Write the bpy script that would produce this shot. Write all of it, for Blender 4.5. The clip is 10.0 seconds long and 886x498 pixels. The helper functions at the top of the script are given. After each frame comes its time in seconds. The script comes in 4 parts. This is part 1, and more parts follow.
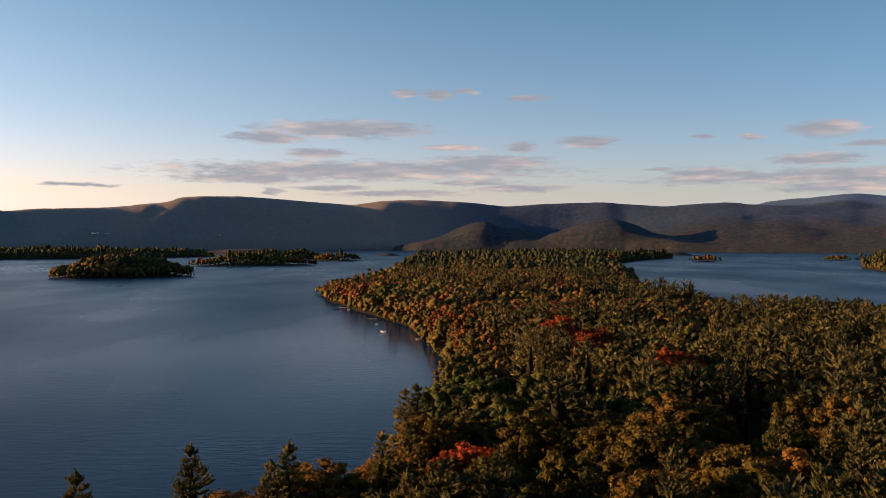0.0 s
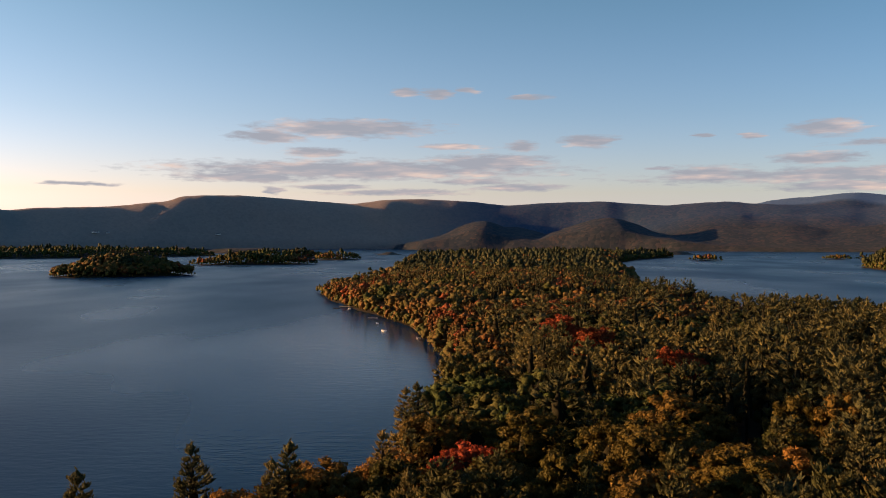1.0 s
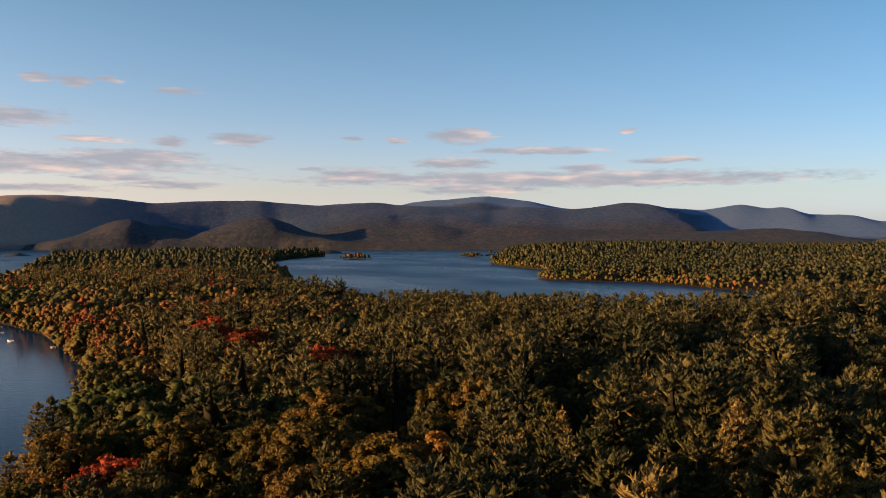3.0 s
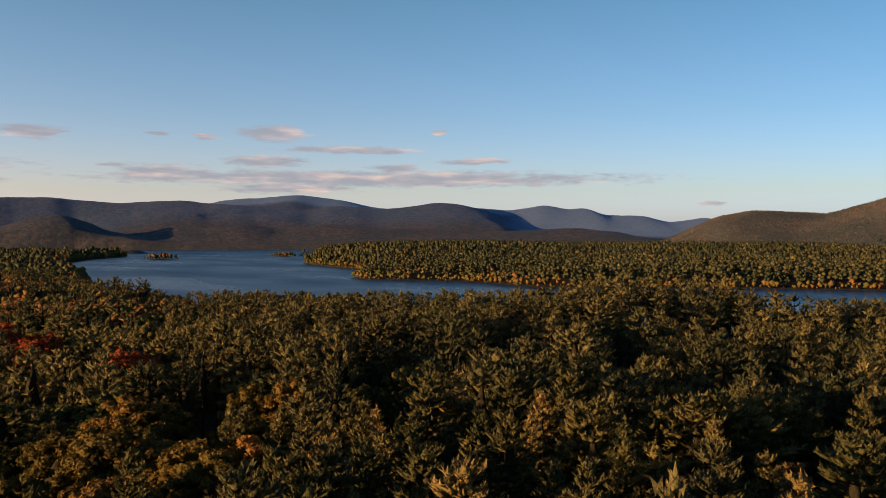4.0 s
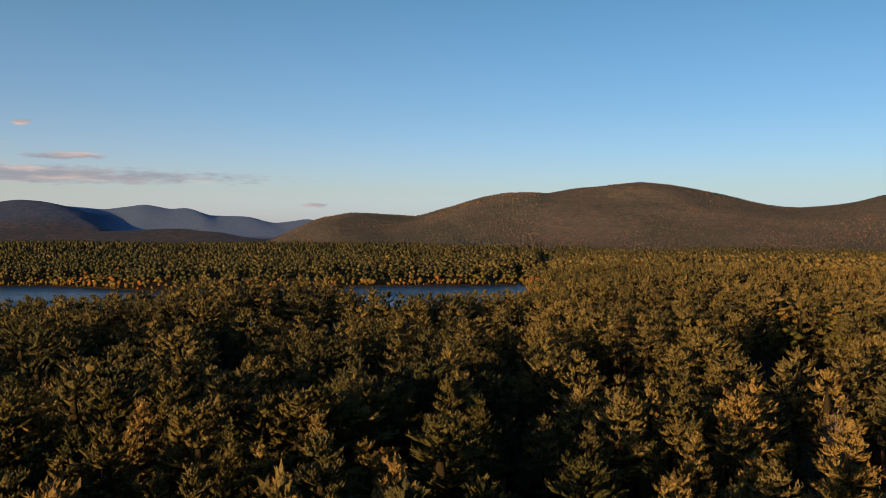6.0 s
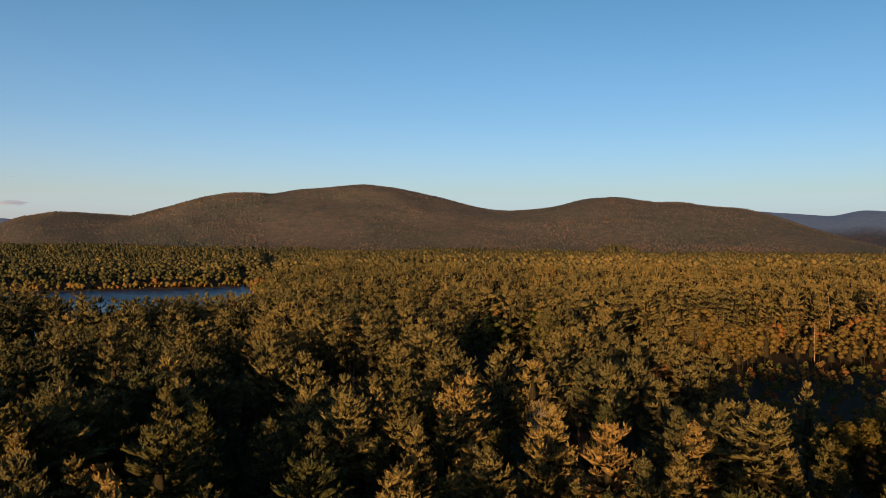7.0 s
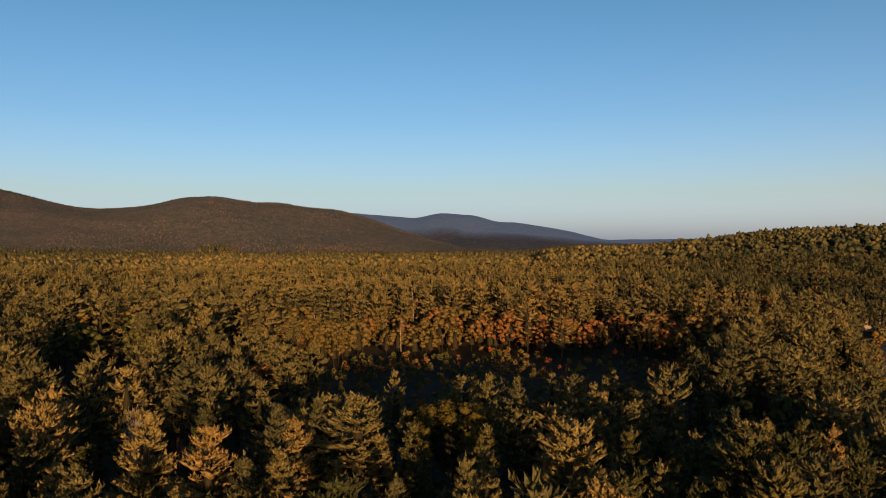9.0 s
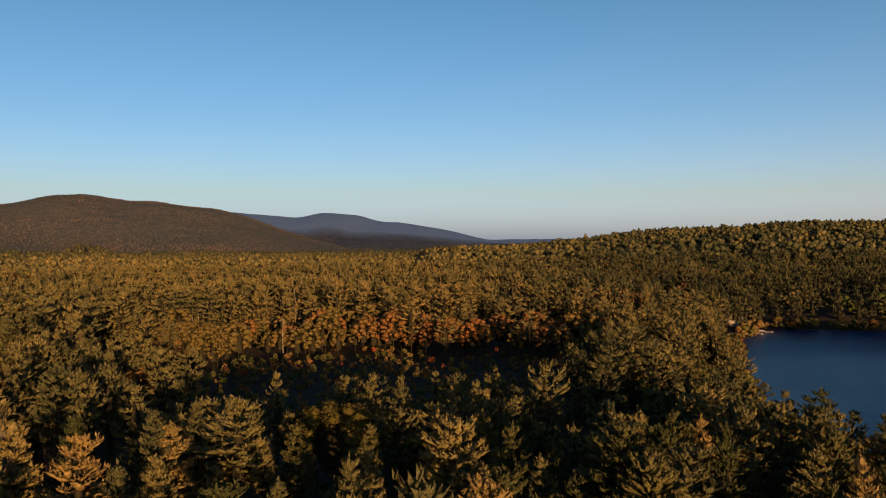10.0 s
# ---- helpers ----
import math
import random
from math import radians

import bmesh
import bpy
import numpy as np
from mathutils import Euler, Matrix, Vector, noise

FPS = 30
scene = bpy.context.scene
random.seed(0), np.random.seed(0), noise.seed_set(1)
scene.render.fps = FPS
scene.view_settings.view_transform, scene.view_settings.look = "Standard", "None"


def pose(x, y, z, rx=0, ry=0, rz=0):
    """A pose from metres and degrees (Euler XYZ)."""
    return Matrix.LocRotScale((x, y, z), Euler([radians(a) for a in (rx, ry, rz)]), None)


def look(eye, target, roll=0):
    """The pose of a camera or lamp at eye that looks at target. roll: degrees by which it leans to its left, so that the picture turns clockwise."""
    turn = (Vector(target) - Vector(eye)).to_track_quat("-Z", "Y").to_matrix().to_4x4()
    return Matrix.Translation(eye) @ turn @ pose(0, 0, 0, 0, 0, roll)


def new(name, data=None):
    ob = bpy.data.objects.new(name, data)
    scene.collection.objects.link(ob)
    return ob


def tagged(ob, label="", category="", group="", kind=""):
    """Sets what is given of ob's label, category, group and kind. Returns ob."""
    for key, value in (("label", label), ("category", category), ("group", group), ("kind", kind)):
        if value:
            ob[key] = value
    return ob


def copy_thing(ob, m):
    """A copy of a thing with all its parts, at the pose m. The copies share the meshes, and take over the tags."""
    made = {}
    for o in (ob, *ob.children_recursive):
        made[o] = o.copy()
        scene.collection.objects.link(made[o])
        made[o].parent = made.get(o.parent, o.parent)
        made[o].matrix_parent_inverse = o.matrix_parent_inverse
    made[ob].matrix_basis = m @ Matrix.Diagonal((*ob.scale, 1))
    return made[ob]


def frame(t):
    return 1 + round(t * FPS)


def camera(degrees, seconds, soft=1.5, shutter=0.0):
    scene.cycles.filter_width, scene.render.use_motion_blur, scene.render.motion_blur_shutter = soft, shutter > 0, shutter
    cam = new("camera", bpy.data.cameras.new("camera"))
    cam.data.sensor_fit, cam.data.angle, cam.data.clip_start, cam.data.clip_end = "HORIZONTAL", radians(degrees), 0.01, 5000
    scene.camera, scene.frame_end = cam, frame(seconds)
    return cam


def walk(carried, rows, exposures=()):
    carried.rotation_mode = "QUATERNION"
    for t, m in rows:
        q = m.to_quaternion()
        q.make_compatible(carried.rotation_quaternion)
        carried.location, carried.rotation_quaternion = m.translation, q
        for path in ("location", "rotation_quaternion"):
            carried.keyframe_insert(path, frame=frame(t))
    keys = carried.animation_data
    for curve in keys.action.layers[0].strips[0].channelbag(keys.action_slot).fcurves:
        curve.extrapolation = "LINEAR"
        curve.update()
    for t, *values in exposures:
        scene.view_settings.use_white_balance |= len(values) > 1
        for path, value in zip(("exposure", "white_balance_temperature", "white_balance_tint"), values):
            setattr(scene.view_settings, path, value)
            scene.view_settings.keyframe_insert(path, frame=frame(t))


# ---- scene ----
from collections import defaultdict

# ---------------------------------------------------------------- camera
cam = camera(54.2, 10.0, soft=0.95)
EYE_Z = 52.0
TURN = [(0.0, 0.0, -0.64), (0.5, 0.63, -0.70), (1.0, 0.04, -0.70), (1.5, -4.40, -0.69), (2.0, -10.19, -0.72),
        (2.5, -16.42, -0.73), (4.0, -34.90, -0.78), (4.5, -41.21, -0.80), (5.0, -47.69, -0.77), (6.5, -68.73, -0.71),
        (7.0, -78.63, -0.67), (7.5, -87.63, -0.68), (8.0, -93.58, -0.68), (8.5, -98.71, -0.68), (9.0, -104.67, -0.67),
        (9.5, -110.68, -0.65), (10.0, -112.37, -0.68)]
walk(cam, [(t, pose(0, 0, EYE_Z, 90 + p, 0, y)) for t, y, p in TURN], exposures=[(0.0, 0.88), (0.8, 0.92), (2.0, 1.08), (2.7, 1.10), (3.8, 0.98), (4.5, 0.87), (6.5, 0.74), (10.0, 0.68)])

# ---------------------------------------------------------------- light
SUN_AZ, SUN_EL = 85.0, 6.0      # degrees left of north (+y), degrees up


def polar(az, r, z=0.0):
    """A place from its bearing (degrees, left positive), its distance and its height."""
    a = radians(az)
    return Vector((-math.sin(a) * r, math.cos(a) * r, z))


sun = new("sun", bpy.data.lights.new("sun", "SUN"))
sun.data.energy, sun.data.angle, sun.data.color = 7.4, radians(0.6), (1.0, 0.54, 0.24)
sun.matrix_world = look(polar(SUN_AZ, 100, 100 * math.tan(radians(SUN_EL))), (0, 0, 0))

world = bpy.data.worlds.new("sky")
scene.world = world
world.use_nodes = True


def link_in(tree, socket, value):
    """Connect a socket, or set it to a value."""
    if isinstance(value, bpy.types.NodeSocket):
        tree.links.new(value, socket)
    else:
        socket.default_value = value


def math_node(tree, op, a, b=0.0, c=0.0, clamp=False):
    n = tree.nodes.new("ShaderNodeMath")
    n.operation, n.use_clamp = op, clamp
    for s, v in zip(n.inputs, (a, b, c)):
        link_in(tree, s, v)
    return n.outputs[0]


def vec_node(tree, op, a, b=(0, 0, 0)):
    n = tree.nodes.new("ShaderNodeVectorMath")
    n.operation = op
    link_in(tree, n.inputs[0], a)
    link_in(tree, n.inputs[1], b)
    return n.outputs["Value"] if op == "LENGTH" else n.outputs[0]


def noise_node(tree, vector, scale, detail=3.0, rough=0.55, colour=False):
    n = tree.nodes.new("ShaderNodeTexNoise")
    link_in(tree, n.inputs["Vector"], vector)
    n.inputs["Scale"].default_value, n.inputs["Detail"].default_value = scale, detail
    n.inputs["Roughness"].default_value = rough
    return n.outputs["Color" if colour else "Fac"]


def ramp_node(tree, fac, stops):
    n = tree.nodes.new("ShaderNodeValToRGB")
    link_in(tree, n.inputs[0], fac)
    els = n.color_ramp.elements
    while len(els) < len(stops):
        els.new(0.5)
    for e, (p, c) in zip(els, stops):
        e.position, e.color = p, (*c, 1) if len(c) == 3 else c
    return n.outputs[0]


def mix_node(tree, fac, a, b, blend="MIX"):
    n = tree.nodes.new("ShaderNodeMix")
    n.data_type, n.blend_type = "RGBA", blend
    link_in(tree, n.inputs[0], fac)
    for s, v in ((n.inputs[6], a), (n.inputs[7], b)):
        link_in(tree, s, (*v, 1) if isinstance(v, tuple) and len(v) == 3 else v)
    return n.outputs[2]


# thin evening clouds low in the sky: bearing, height, half width, half thickness, in degrees
CLOUDS_NORTH = [(0.4, 9.48, .82, .30), (2.5, 9.55, .82, .22), (-1.8, 9.69, .67, .19), (-5.5, 9.21, 1.3, .15), (6.4, 7.18, 4.7, .49),
                (11.4, 6.62, 1.9, .37), (8.4, 5.58, 1.7, .26), (5.5, 4.47, 10.5, .52), (-3.0, 4.99, 3.4, .49), (12.9, 3.95, 3.4, .30),
                (-4.8, 3.32, 2.4, .19), (3.0, 3.0, 3.5, .19), (-2.2, 3.74, 2.2, .19), (7.5, 3.38, 2.2, .15), (-9.6, 6.31, 1.4, .34),
                (-5.0, 6.08, .97, .26), (-0.7, 6.04, 1.9, .15), (22.8, 3.33, 1.9, .11), (11.1, 3.09, .45, .19)]
CLOUDS_EAST = [(-23.9, 6.7, 1.7, .41), (-19.5, 6.37, .67, .15), (-16.4, 6.48, .45, .13), (-13.9, 4.52, .82, .11), (-28.8, 5.69, 3.5, .22),
               (-23.3, 4.87, 2.1, .30), (-30.3, 3.82, 13.5, .44), (-17.0, 4.01, 2.4, .45), (-24.8, 3.19, 3.2, .30), (-31.8, 4.51, 1.5, .22),
               (-37.3, 4.99, 1.9, .19), (-34.7, 6.83, .45, .15), (-52.1, 2.19, .75, .11)]


# how the evening air tints the sky at the horizon, a little above it and high up
HAZE_LOW, HAZE_BAND, HAZE_MID, HAZE_HIGH = (1.68, 1.5, 3.25), (1.67, 1.23, 1.68), (1.3, 1.1, 1.4), (0.90, 0.97, 1.08)
# and how it brightens and warms from the far side of the sky towards the sun
AWAY, TOWARDS = (0.53, 0.765, 0.79), (1.46, 1.36, 1.13)


def build_sky():
    t = world.node_tree
    t.nodes.clear()
    out, bg = t.nodes.new("ShaderNodeOutputWorld"), t.nodes.new("ShaderNodeBackground")
    sky = t.nodes.new("ShaderNodeTexSky")
    sky.sky_type, sky.sun_disc = "NISHITA", False
    sky.sun_elevation, sky.sun_rotation = radians(SUN_EL), radians(-SUN_AZ)
    sky.altitude, sky.air_density, sky.dust_density, sky.ozone_density = 600, 1.0, 1.2, 2.2
    way = t.nodes.new("ShaderNodeTexCoord").outputs["Generated"]
    sep = t.nodes.new("ShaderNodeSeparateXYZ")
    link_in(t, sep.inputs[0], way)
    x, y, z = sep.outputs
    az = math_node(t, "MULTIPLY", math_node(t, "ARCTAN2", math_node(t, "MULTIPLY", x, -1.0), y), 180 / math.pi)
    el = math_node(t, "MULTIPLY", math_node(t, "ARCSINE", z), 180 / math.pi)
    com = t.nodes.new("ShaderNodeCombineXYZ")
    link_in(t, com.inputs[0], az)
    link_in(t, com.inputs[1], el)
    flat = com.outputs[0]
    stretched = vec_node(t, "MULTIPLY", flat, (0.35, 2.2, 1))
    swirl = noise_node(t, stretched, 0.9, 4.0, 0.6, colour=True)
    bent = vec_node(t, "ADD", flat, vec_node(t, "MULTIPLY", vec_node(t, "SUBTRACT", swirl, (.5, .5, .5)), (2.6, 0.45, 0)))
    body = None
    for a, e, w, h in CLOUDS_NORTH + CLOUDS_EAST:
        q = vec_node(t, "MULTIPLY", vec_node(t, "SUBTRACT", bent, (a, e, 0)), (0.72 / w, 0.72 / h, 0))
        d = math_node(t, "SUBTRACT", 1.0, vec_node(t, "LENGTH", q))
        body = d if body is None else math_node(t, "MAXIMUM", body, d)
    grain = noise_node(t, vec_node(t, "MULTIPLY", flat, (0.6, 3.0, 1)), 1.4, 5.0, 0.62)
    dens = math_node(t, "MULTIPLY_ADD", math_node(t, "SUBTRACT", grain, 0.45), 1.4, body)
    cover = math_node(t, "SMOOTH_MIN", math_node(t, "MULTIPLY", dens, 1.7, clamp=True), 0.9, 0.2, clamp=True)
    lit = noise_node(t, vec_node(t, "ADD", vec_node(t, "MULTIPLY", flat, (0.25, 1.6, 1)), (7, 3, 0)), 1.0, 3.0)
    tone = ramp_node(t, lit, [(0.44, (1.80, 1.82, 2.08)), (0.55, (2.35, 2.12, 2.25)), (0.70, (4.0, 3.0, 2.6))])
    air = ramp_node(t, math_node(t, "DIVIDE", el, 40.0, clamp=True), [(0.0, HAZE_LOW), (0.075, HAZE_BAND), (0.2, HAZE_MID), (0.45, HAZE_HIGH), (0.9, (0.28, 0.46, 0.74))])
    clear_sky = mix_node(t, 1.0, sky.outputs[0], air, "MULTIPLY")
    dot = t.nodes.new("ShaderNodeVectorMath")
    dot.operation = "DOT_PRODUCT"
    link_in(t, dot.inputs[0], way)
    dot.inputs[1].default_value = polar(SUN_AZ, 1)
    side = math_node(t, "MULTIPLY_ADD", dot.outputs["Value"], 0.5, 0.5, clamp=True)
    clear_sky = mix_node(t, 1.0, clear_sky, mix_node(t, side, AWAY, TOWARDS), "MULTIPLY")
    colour = mix_node(t, cover, clear_sky, tone)
    link_in(t, bg.inputs[0], colour)
    bg.inputs[1].default_value = 0.106
    t.links.new(bg.outputs[0], out.inputs[0])


build_sky()

# ---------------------------------------------------------------- materials


def material(name):
    m = bpy.data.materials.new(name)
    m.use_nodes = True
    t = m.node_tree
    return m, t, t.nodes["Principled BSDF"], t.nodes["Material Output"]


def world_place(t):
    return t.nodes.new("ShaderNodeNewGeometry").outputs["Position"]


def bump(t, shader, height, strength, distance, where=None):
    n = t.nodes.new("ShaderNodeBump")
    n.inputs["Strength"].default_value, n.inputs["Distance"].default_value = strength, distance
    link_in(t, n.inputs["Height"], height)
    if where is not None:
        link_in(t, n.inputs["Strength"], math_node(t, "MULTIPLY", where, strength))
    t.links.new(n.outputs[0], shader.inputs["Normal"])


def foliage(name, stops, source="tint"):
    """Leaves or needles: colour by tree, a finer change by clump, some light let through."""
    m, t, p, out = material(name)
    if source == "tint":
        a = t.nodes.new("ShaderNodeAttribute")
        a.attribute_name = "tint"
        by_tree = a.outputs["Fac"]
    else:
        by_tree = t.nodes.new("ShaderNodeObjectInfo").outputs["Random"]
    place = world_place(t)
    clump = noise_node(t, place, 0.55, 2.0)
    fac = math_node(t, "ADD", by_tree, math_node(t, "MULTIPLY", math_node(t, "SUBTRACT", clump, 0.5), 0.18), clamp=True)
    col = ramp_node(t, fac, stops)
    # fine dark specks paint the shaded gaps between needles
    fine = noise_node(t, place, 3.0, 2.0)
    col = mix_node(t, 1.0, col, ramp_node(t, fine, [(0.28, (0.48, 0.48, 0.46)), (0.72, (1.3, 1.26, 1.18))]), "MULTIPLY")
    link_in(t, p.inputs["Base Color"], col)
    bump(t, p, noise_node(t, place, 2.4, 3.0, 0.65), 0.8, 0.5)
    p.inputs["Roughness"].default_value = 0.75
    p.inputs["Specular IOR Level"].default_value = 0.08
    tr, mx = t.nodes.new("ShaderNodeBsdfTranslucent"), t.nodes.new("ShaderNodeMixShader")
    link_in(t, tr.inputs[0], col)
    mx.inputs[0].default_value = 0.26
    t.links.new(p.outputs[0], mx.inputs[1])
    t.links.new(tr.outputs[0], mx.inputs[2])
    t.links.new(mx.outputs[0], out.inputs[0])
    return m


PINE = [(0.0, (0.036, 0.046, 0.023)), (0.3, (0.066, 0.067, 0.029)), (0.55, (0.118, 0.108, 0.041)), (0.8, (0.165, 0.134, 0.047)), (1.0, (0.200, 0.140, 0.050))]
LEAF = [(0.0, (0.048, 0.067, 0.017)), (0.35, (0.080, 0.083, 0.024)), (0.60, (0.134, 0.092, 0.029)), (0.80, (0.177, 0.088, 0.029)),
        (0.92, (0.208, 0.078, 0.029)), (1.0, (0.214, 0.059, 0.024))]
pine_tint, leaf_tint = foliage("pine needles, wood", PINE), foliage("autumn leaves, wood", LEAF)
# rusty autumn leaves, greyed and blued in colour to stand for haze
hill_tint = foliage("hazed hillside leaves", [(0.0, (0.044, 0.072, 0.070)), (0.35, (0.084, 0.102, 0.092)), (0.62, (0.130, 0.128, 0.108)), (0.85, (0.180, 0.140, 0.104)), (1.0, (0.220, 0.146, 0.102))])
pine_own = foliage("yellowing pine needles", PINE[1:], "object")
# dark green set for pines of low tone, part painted shade
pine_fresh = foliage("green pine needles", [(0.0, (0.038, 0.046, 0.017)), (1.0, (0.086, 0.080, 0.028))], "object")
leaf_green = foliage("green leaves", [(0.0, (0.043, 0.046, 0.011)), (0.6, (0.075, 0.063, 0.013)), (1.0, (0.123, 0.078, 0.017))], "object")
leaf_gold = foliage("golden leaves", [(0.0, (0.159, 0.104, 0.024)), (1.0, (0.232, 0.104, 0.024))], "object")
leaf_red = foliage("red leaves", [(0.0, (0.244, 0.067, 0.020)), (1.0, (0.232, 0.041, 0.018))], "object")


def bark_material(name, dark, light):
    m, t, p, out = material(name)
    place = world_place(t)
    n = noise_node(t, vec_node(t, "MULTIPLY", place, (4, 4, 0.8)), 1.5, 4.0)
    link_in(t, p.inputs["Base Color"], ramp_node(t, n, [(0.3, dark), (0.7, light)]))
    p.inputs["Roughness"].default_value = 0.95
    p.inputs["Specular IOR Level"].default_value = 0.05
    bump(t, p, n, 0.6, 0.05)
    return m


bark = bark_material("bark", (0.030, 0.024, 0.019), (0.085, 0.068, 0.054))
bark_pale = bark_material("pale bark", (0.13, 0.11, 0.085), (0.27, 0.23, 0.18))
# near-black cores paint the shade inside crowns; far trunks share the colour
inside_mat = bark_material("painted crown shade and far trunks", (0.011, 0.011, 0.006), (0.024, 0.021, 0.011))
twig = bark_material("bare twigs", (0.10, 0.06, 0.045), (0.20, 0.12, 0.09))


def ground_material():
    """Forest floor near by, autumn-coloured wooded slopes further off, painted haze beyond."""
    m, t, p, out = material("wooded ground")
    place = world_place(t)
    big = noise_node(t, place, 0.0035, 5.0, 0.6)
    vor = t.nodes.new("ShaderNodeTexVoronoi")
    link_in(t, vor.inputs["Vector"], place)
    vor.inputs["Scale"].default_value = 0.075
    crowns = vor.outputs["Color"]
    sep = t.nodes.new("ShaderNodeSeparateColor")
    link_in(t, sep.inputs[0], crowns)
    fac = math_node(t, "ADD", math_node(t, "MULTIPLY", sep.outputs[0], 0.45), math_node(t, "MULTIPLY", big, 0.62))
    # slope colours greyed toward blue, painting a little haze
    col = ramp_node(t, fac, [(0.25, (0.032, 0.042, 0.040)), (0.5, (0.048, 0.054, 0.050)), (0.66, (0.064, 0.062, 0.058)), (0.85, (0.088, 0.070, 0.060))])
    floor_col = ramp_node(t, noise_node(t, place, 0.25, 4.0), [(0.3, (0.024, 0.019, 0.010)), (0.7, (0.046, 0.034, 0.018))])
    flat = t.nodes.new("ShaderNodeVectorMath")
    flat.operation = "LENGTH"
    link_in(t, flat.inputs[0], vec_node(t, "MULTIPLY", place, (1, 1, 0)))
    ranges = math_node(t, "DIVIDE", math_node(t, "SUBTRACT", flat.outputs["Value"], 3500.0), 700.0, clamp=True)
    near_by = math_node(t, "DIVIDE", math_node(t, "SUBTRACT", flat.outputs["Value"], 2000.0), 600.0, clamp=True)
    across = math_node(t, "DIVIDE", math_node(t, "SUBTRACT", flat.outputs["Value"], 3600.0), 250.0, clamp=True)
    col = mix_node(t, across, col, ramp_node(t, fac, [(0.25, (0.026, 0.042, 0.056)), (0.5, (0.040, 0.054, 0.066)), (0.66, (0.062, 0.064, 0.070)), (0.85, (0.098, 0.078, 0.072))]))    # slopes beyond the lake, blued in colour to stand for haze
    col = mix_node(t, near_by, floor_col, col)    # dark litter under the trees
    # western range lightened and browned, haze painted over its shaded side
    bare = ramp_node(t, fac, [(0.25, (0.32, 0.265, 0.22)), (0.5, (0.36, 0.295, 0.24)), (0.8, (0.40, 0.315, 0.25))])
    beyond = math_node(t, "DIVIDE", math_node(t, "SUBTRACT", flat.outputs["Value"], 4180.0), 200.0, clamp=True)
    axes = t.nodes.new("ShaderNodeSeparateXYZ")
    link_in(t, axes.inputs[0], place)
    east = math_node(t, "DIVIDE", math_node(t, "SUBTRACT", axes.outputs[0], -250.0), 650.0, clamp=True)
    bare = mix_node(t, east, bare, ramp_node(t, fac, [(0.25, (0.036, 0.078, 0.140)), (0.5, (0.050, 0.090, 0.148)), (0.8, (0.088, 0.104, 0.150))]))     # eastern ranges bluer, haze painted into the colour
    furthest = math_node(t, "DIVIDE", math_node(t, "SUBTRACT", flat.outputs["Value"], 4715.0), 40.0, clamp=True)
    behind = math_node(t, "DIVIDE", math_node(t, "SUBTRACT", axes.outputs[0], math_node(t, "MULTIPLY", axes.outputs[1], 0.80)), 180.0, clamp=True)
    bare = mix_node(t, math_node(t, "MAXIMUM", math_node(t, "MULTIPLY", furthest, east), math_node(t, "MULTIPLY", behind, beyond)), bare, ramp_node(t, fac, [(0.25, (0.098, 0.180, 0.300)), (0.8, (0.130, 0.212, 0.330))]))     # haze on the furthest summits, painted as pale blue
    col = mix_node(t, beyond, col, bare)    # far ranges take these painted haze colours
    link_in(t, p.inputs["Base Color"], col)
    p.inputs["Roughness"].default_value = 0.95
    p.inputs["Specular IOR Level"].default_value = 0.1
    bump(t, p, math_node(t, "MULTIPLY", vor.outputs["Distance"], -1.0), 0.16, 4.0, math_node(t, "DIVIDE", math_node(t, "SUBTRACT", flat.outputs["Value"], 2200.0), 600.0, clamp=True))
    p.inputs["Normal"].links[0].from_node.inputs["Distance"].default_value = 2.6
    # normals lean upward on the far ranges, softening sun and shade as haze does
    relief = p.inputs["Normal"].links[0].from_node
    facing = t.nodes.new("ShaderNodeNewGeometry").outputs["Normal"]
    spread = t.nodes.new("ShaderNodeCombineXYZ")
    link_in(t, spread.inputs[2], ranges)
    raised = vec_node(t, "ADD", facing, vec_node(t, "MULTIPLY", (0, 0, 4.0), spread.outputs[0]))
    link_in(t, relief.inputs["Normal"], vec_node(t, "NORMALIZE", raised))
    return m


def water_material():
    m, t, p, out = material("lake water")
    place = world_place(t)
    p.inputs["Base Color"].default_value = (0.001, 0.026, 0.080, 1)
    p.inputs["IOR"].default_value = 1.115
    p.inputs["Specular Tint"].default_value = (0.42, 0.86, 1.0, 1)
    patches = noise_node(t, vec_node(t, "MULTIPLY", place, (1.0, 0.45, 1)), 0.008, 2.0, 0.5)
    patches = ramp_node(t, patches, [(0.2, (0.0, 0.0, 0.0)), (0.8, (1.0, 1.0, 1.0))])
    p.inputs["Roughness"].default_value = 0.08
    cove = vec_node(t, "LENGTH", vec_node(t, "MULTIPLY", vec_node(t, "SUBTRACT", place, polar(2.0, 400)[:]), (0.011, 0.0055, 0)))
    lee = math_node(t, "SUBTRACT", 1.3, cove, clamp=True)      # calm water in the lee of the wood
    ruffled = math_node(t, "MULTIPLY_ADD", patches, 0.24, 0.19)
    link_in(t, p.inputs["Roughness"], math_node(t, "MULTIPLY", ruffled, math_node(t, "MULTIPLY_ADD", lee, -0.6, 1.0)))
    swell = noise_node(t, vec_node(t, "MULTIPLY", place, (0.5, 1.0, 1)), 0.35, 3.0)
    chop = noise_node(t, place, 1.6, 2.0)
    h = math_node(t, "MULTIPLY_ADD", chop, 0.07, swell)
    bump(t, p, h, 0.5, 0.28)
    return m


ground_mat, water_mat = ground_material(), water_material()


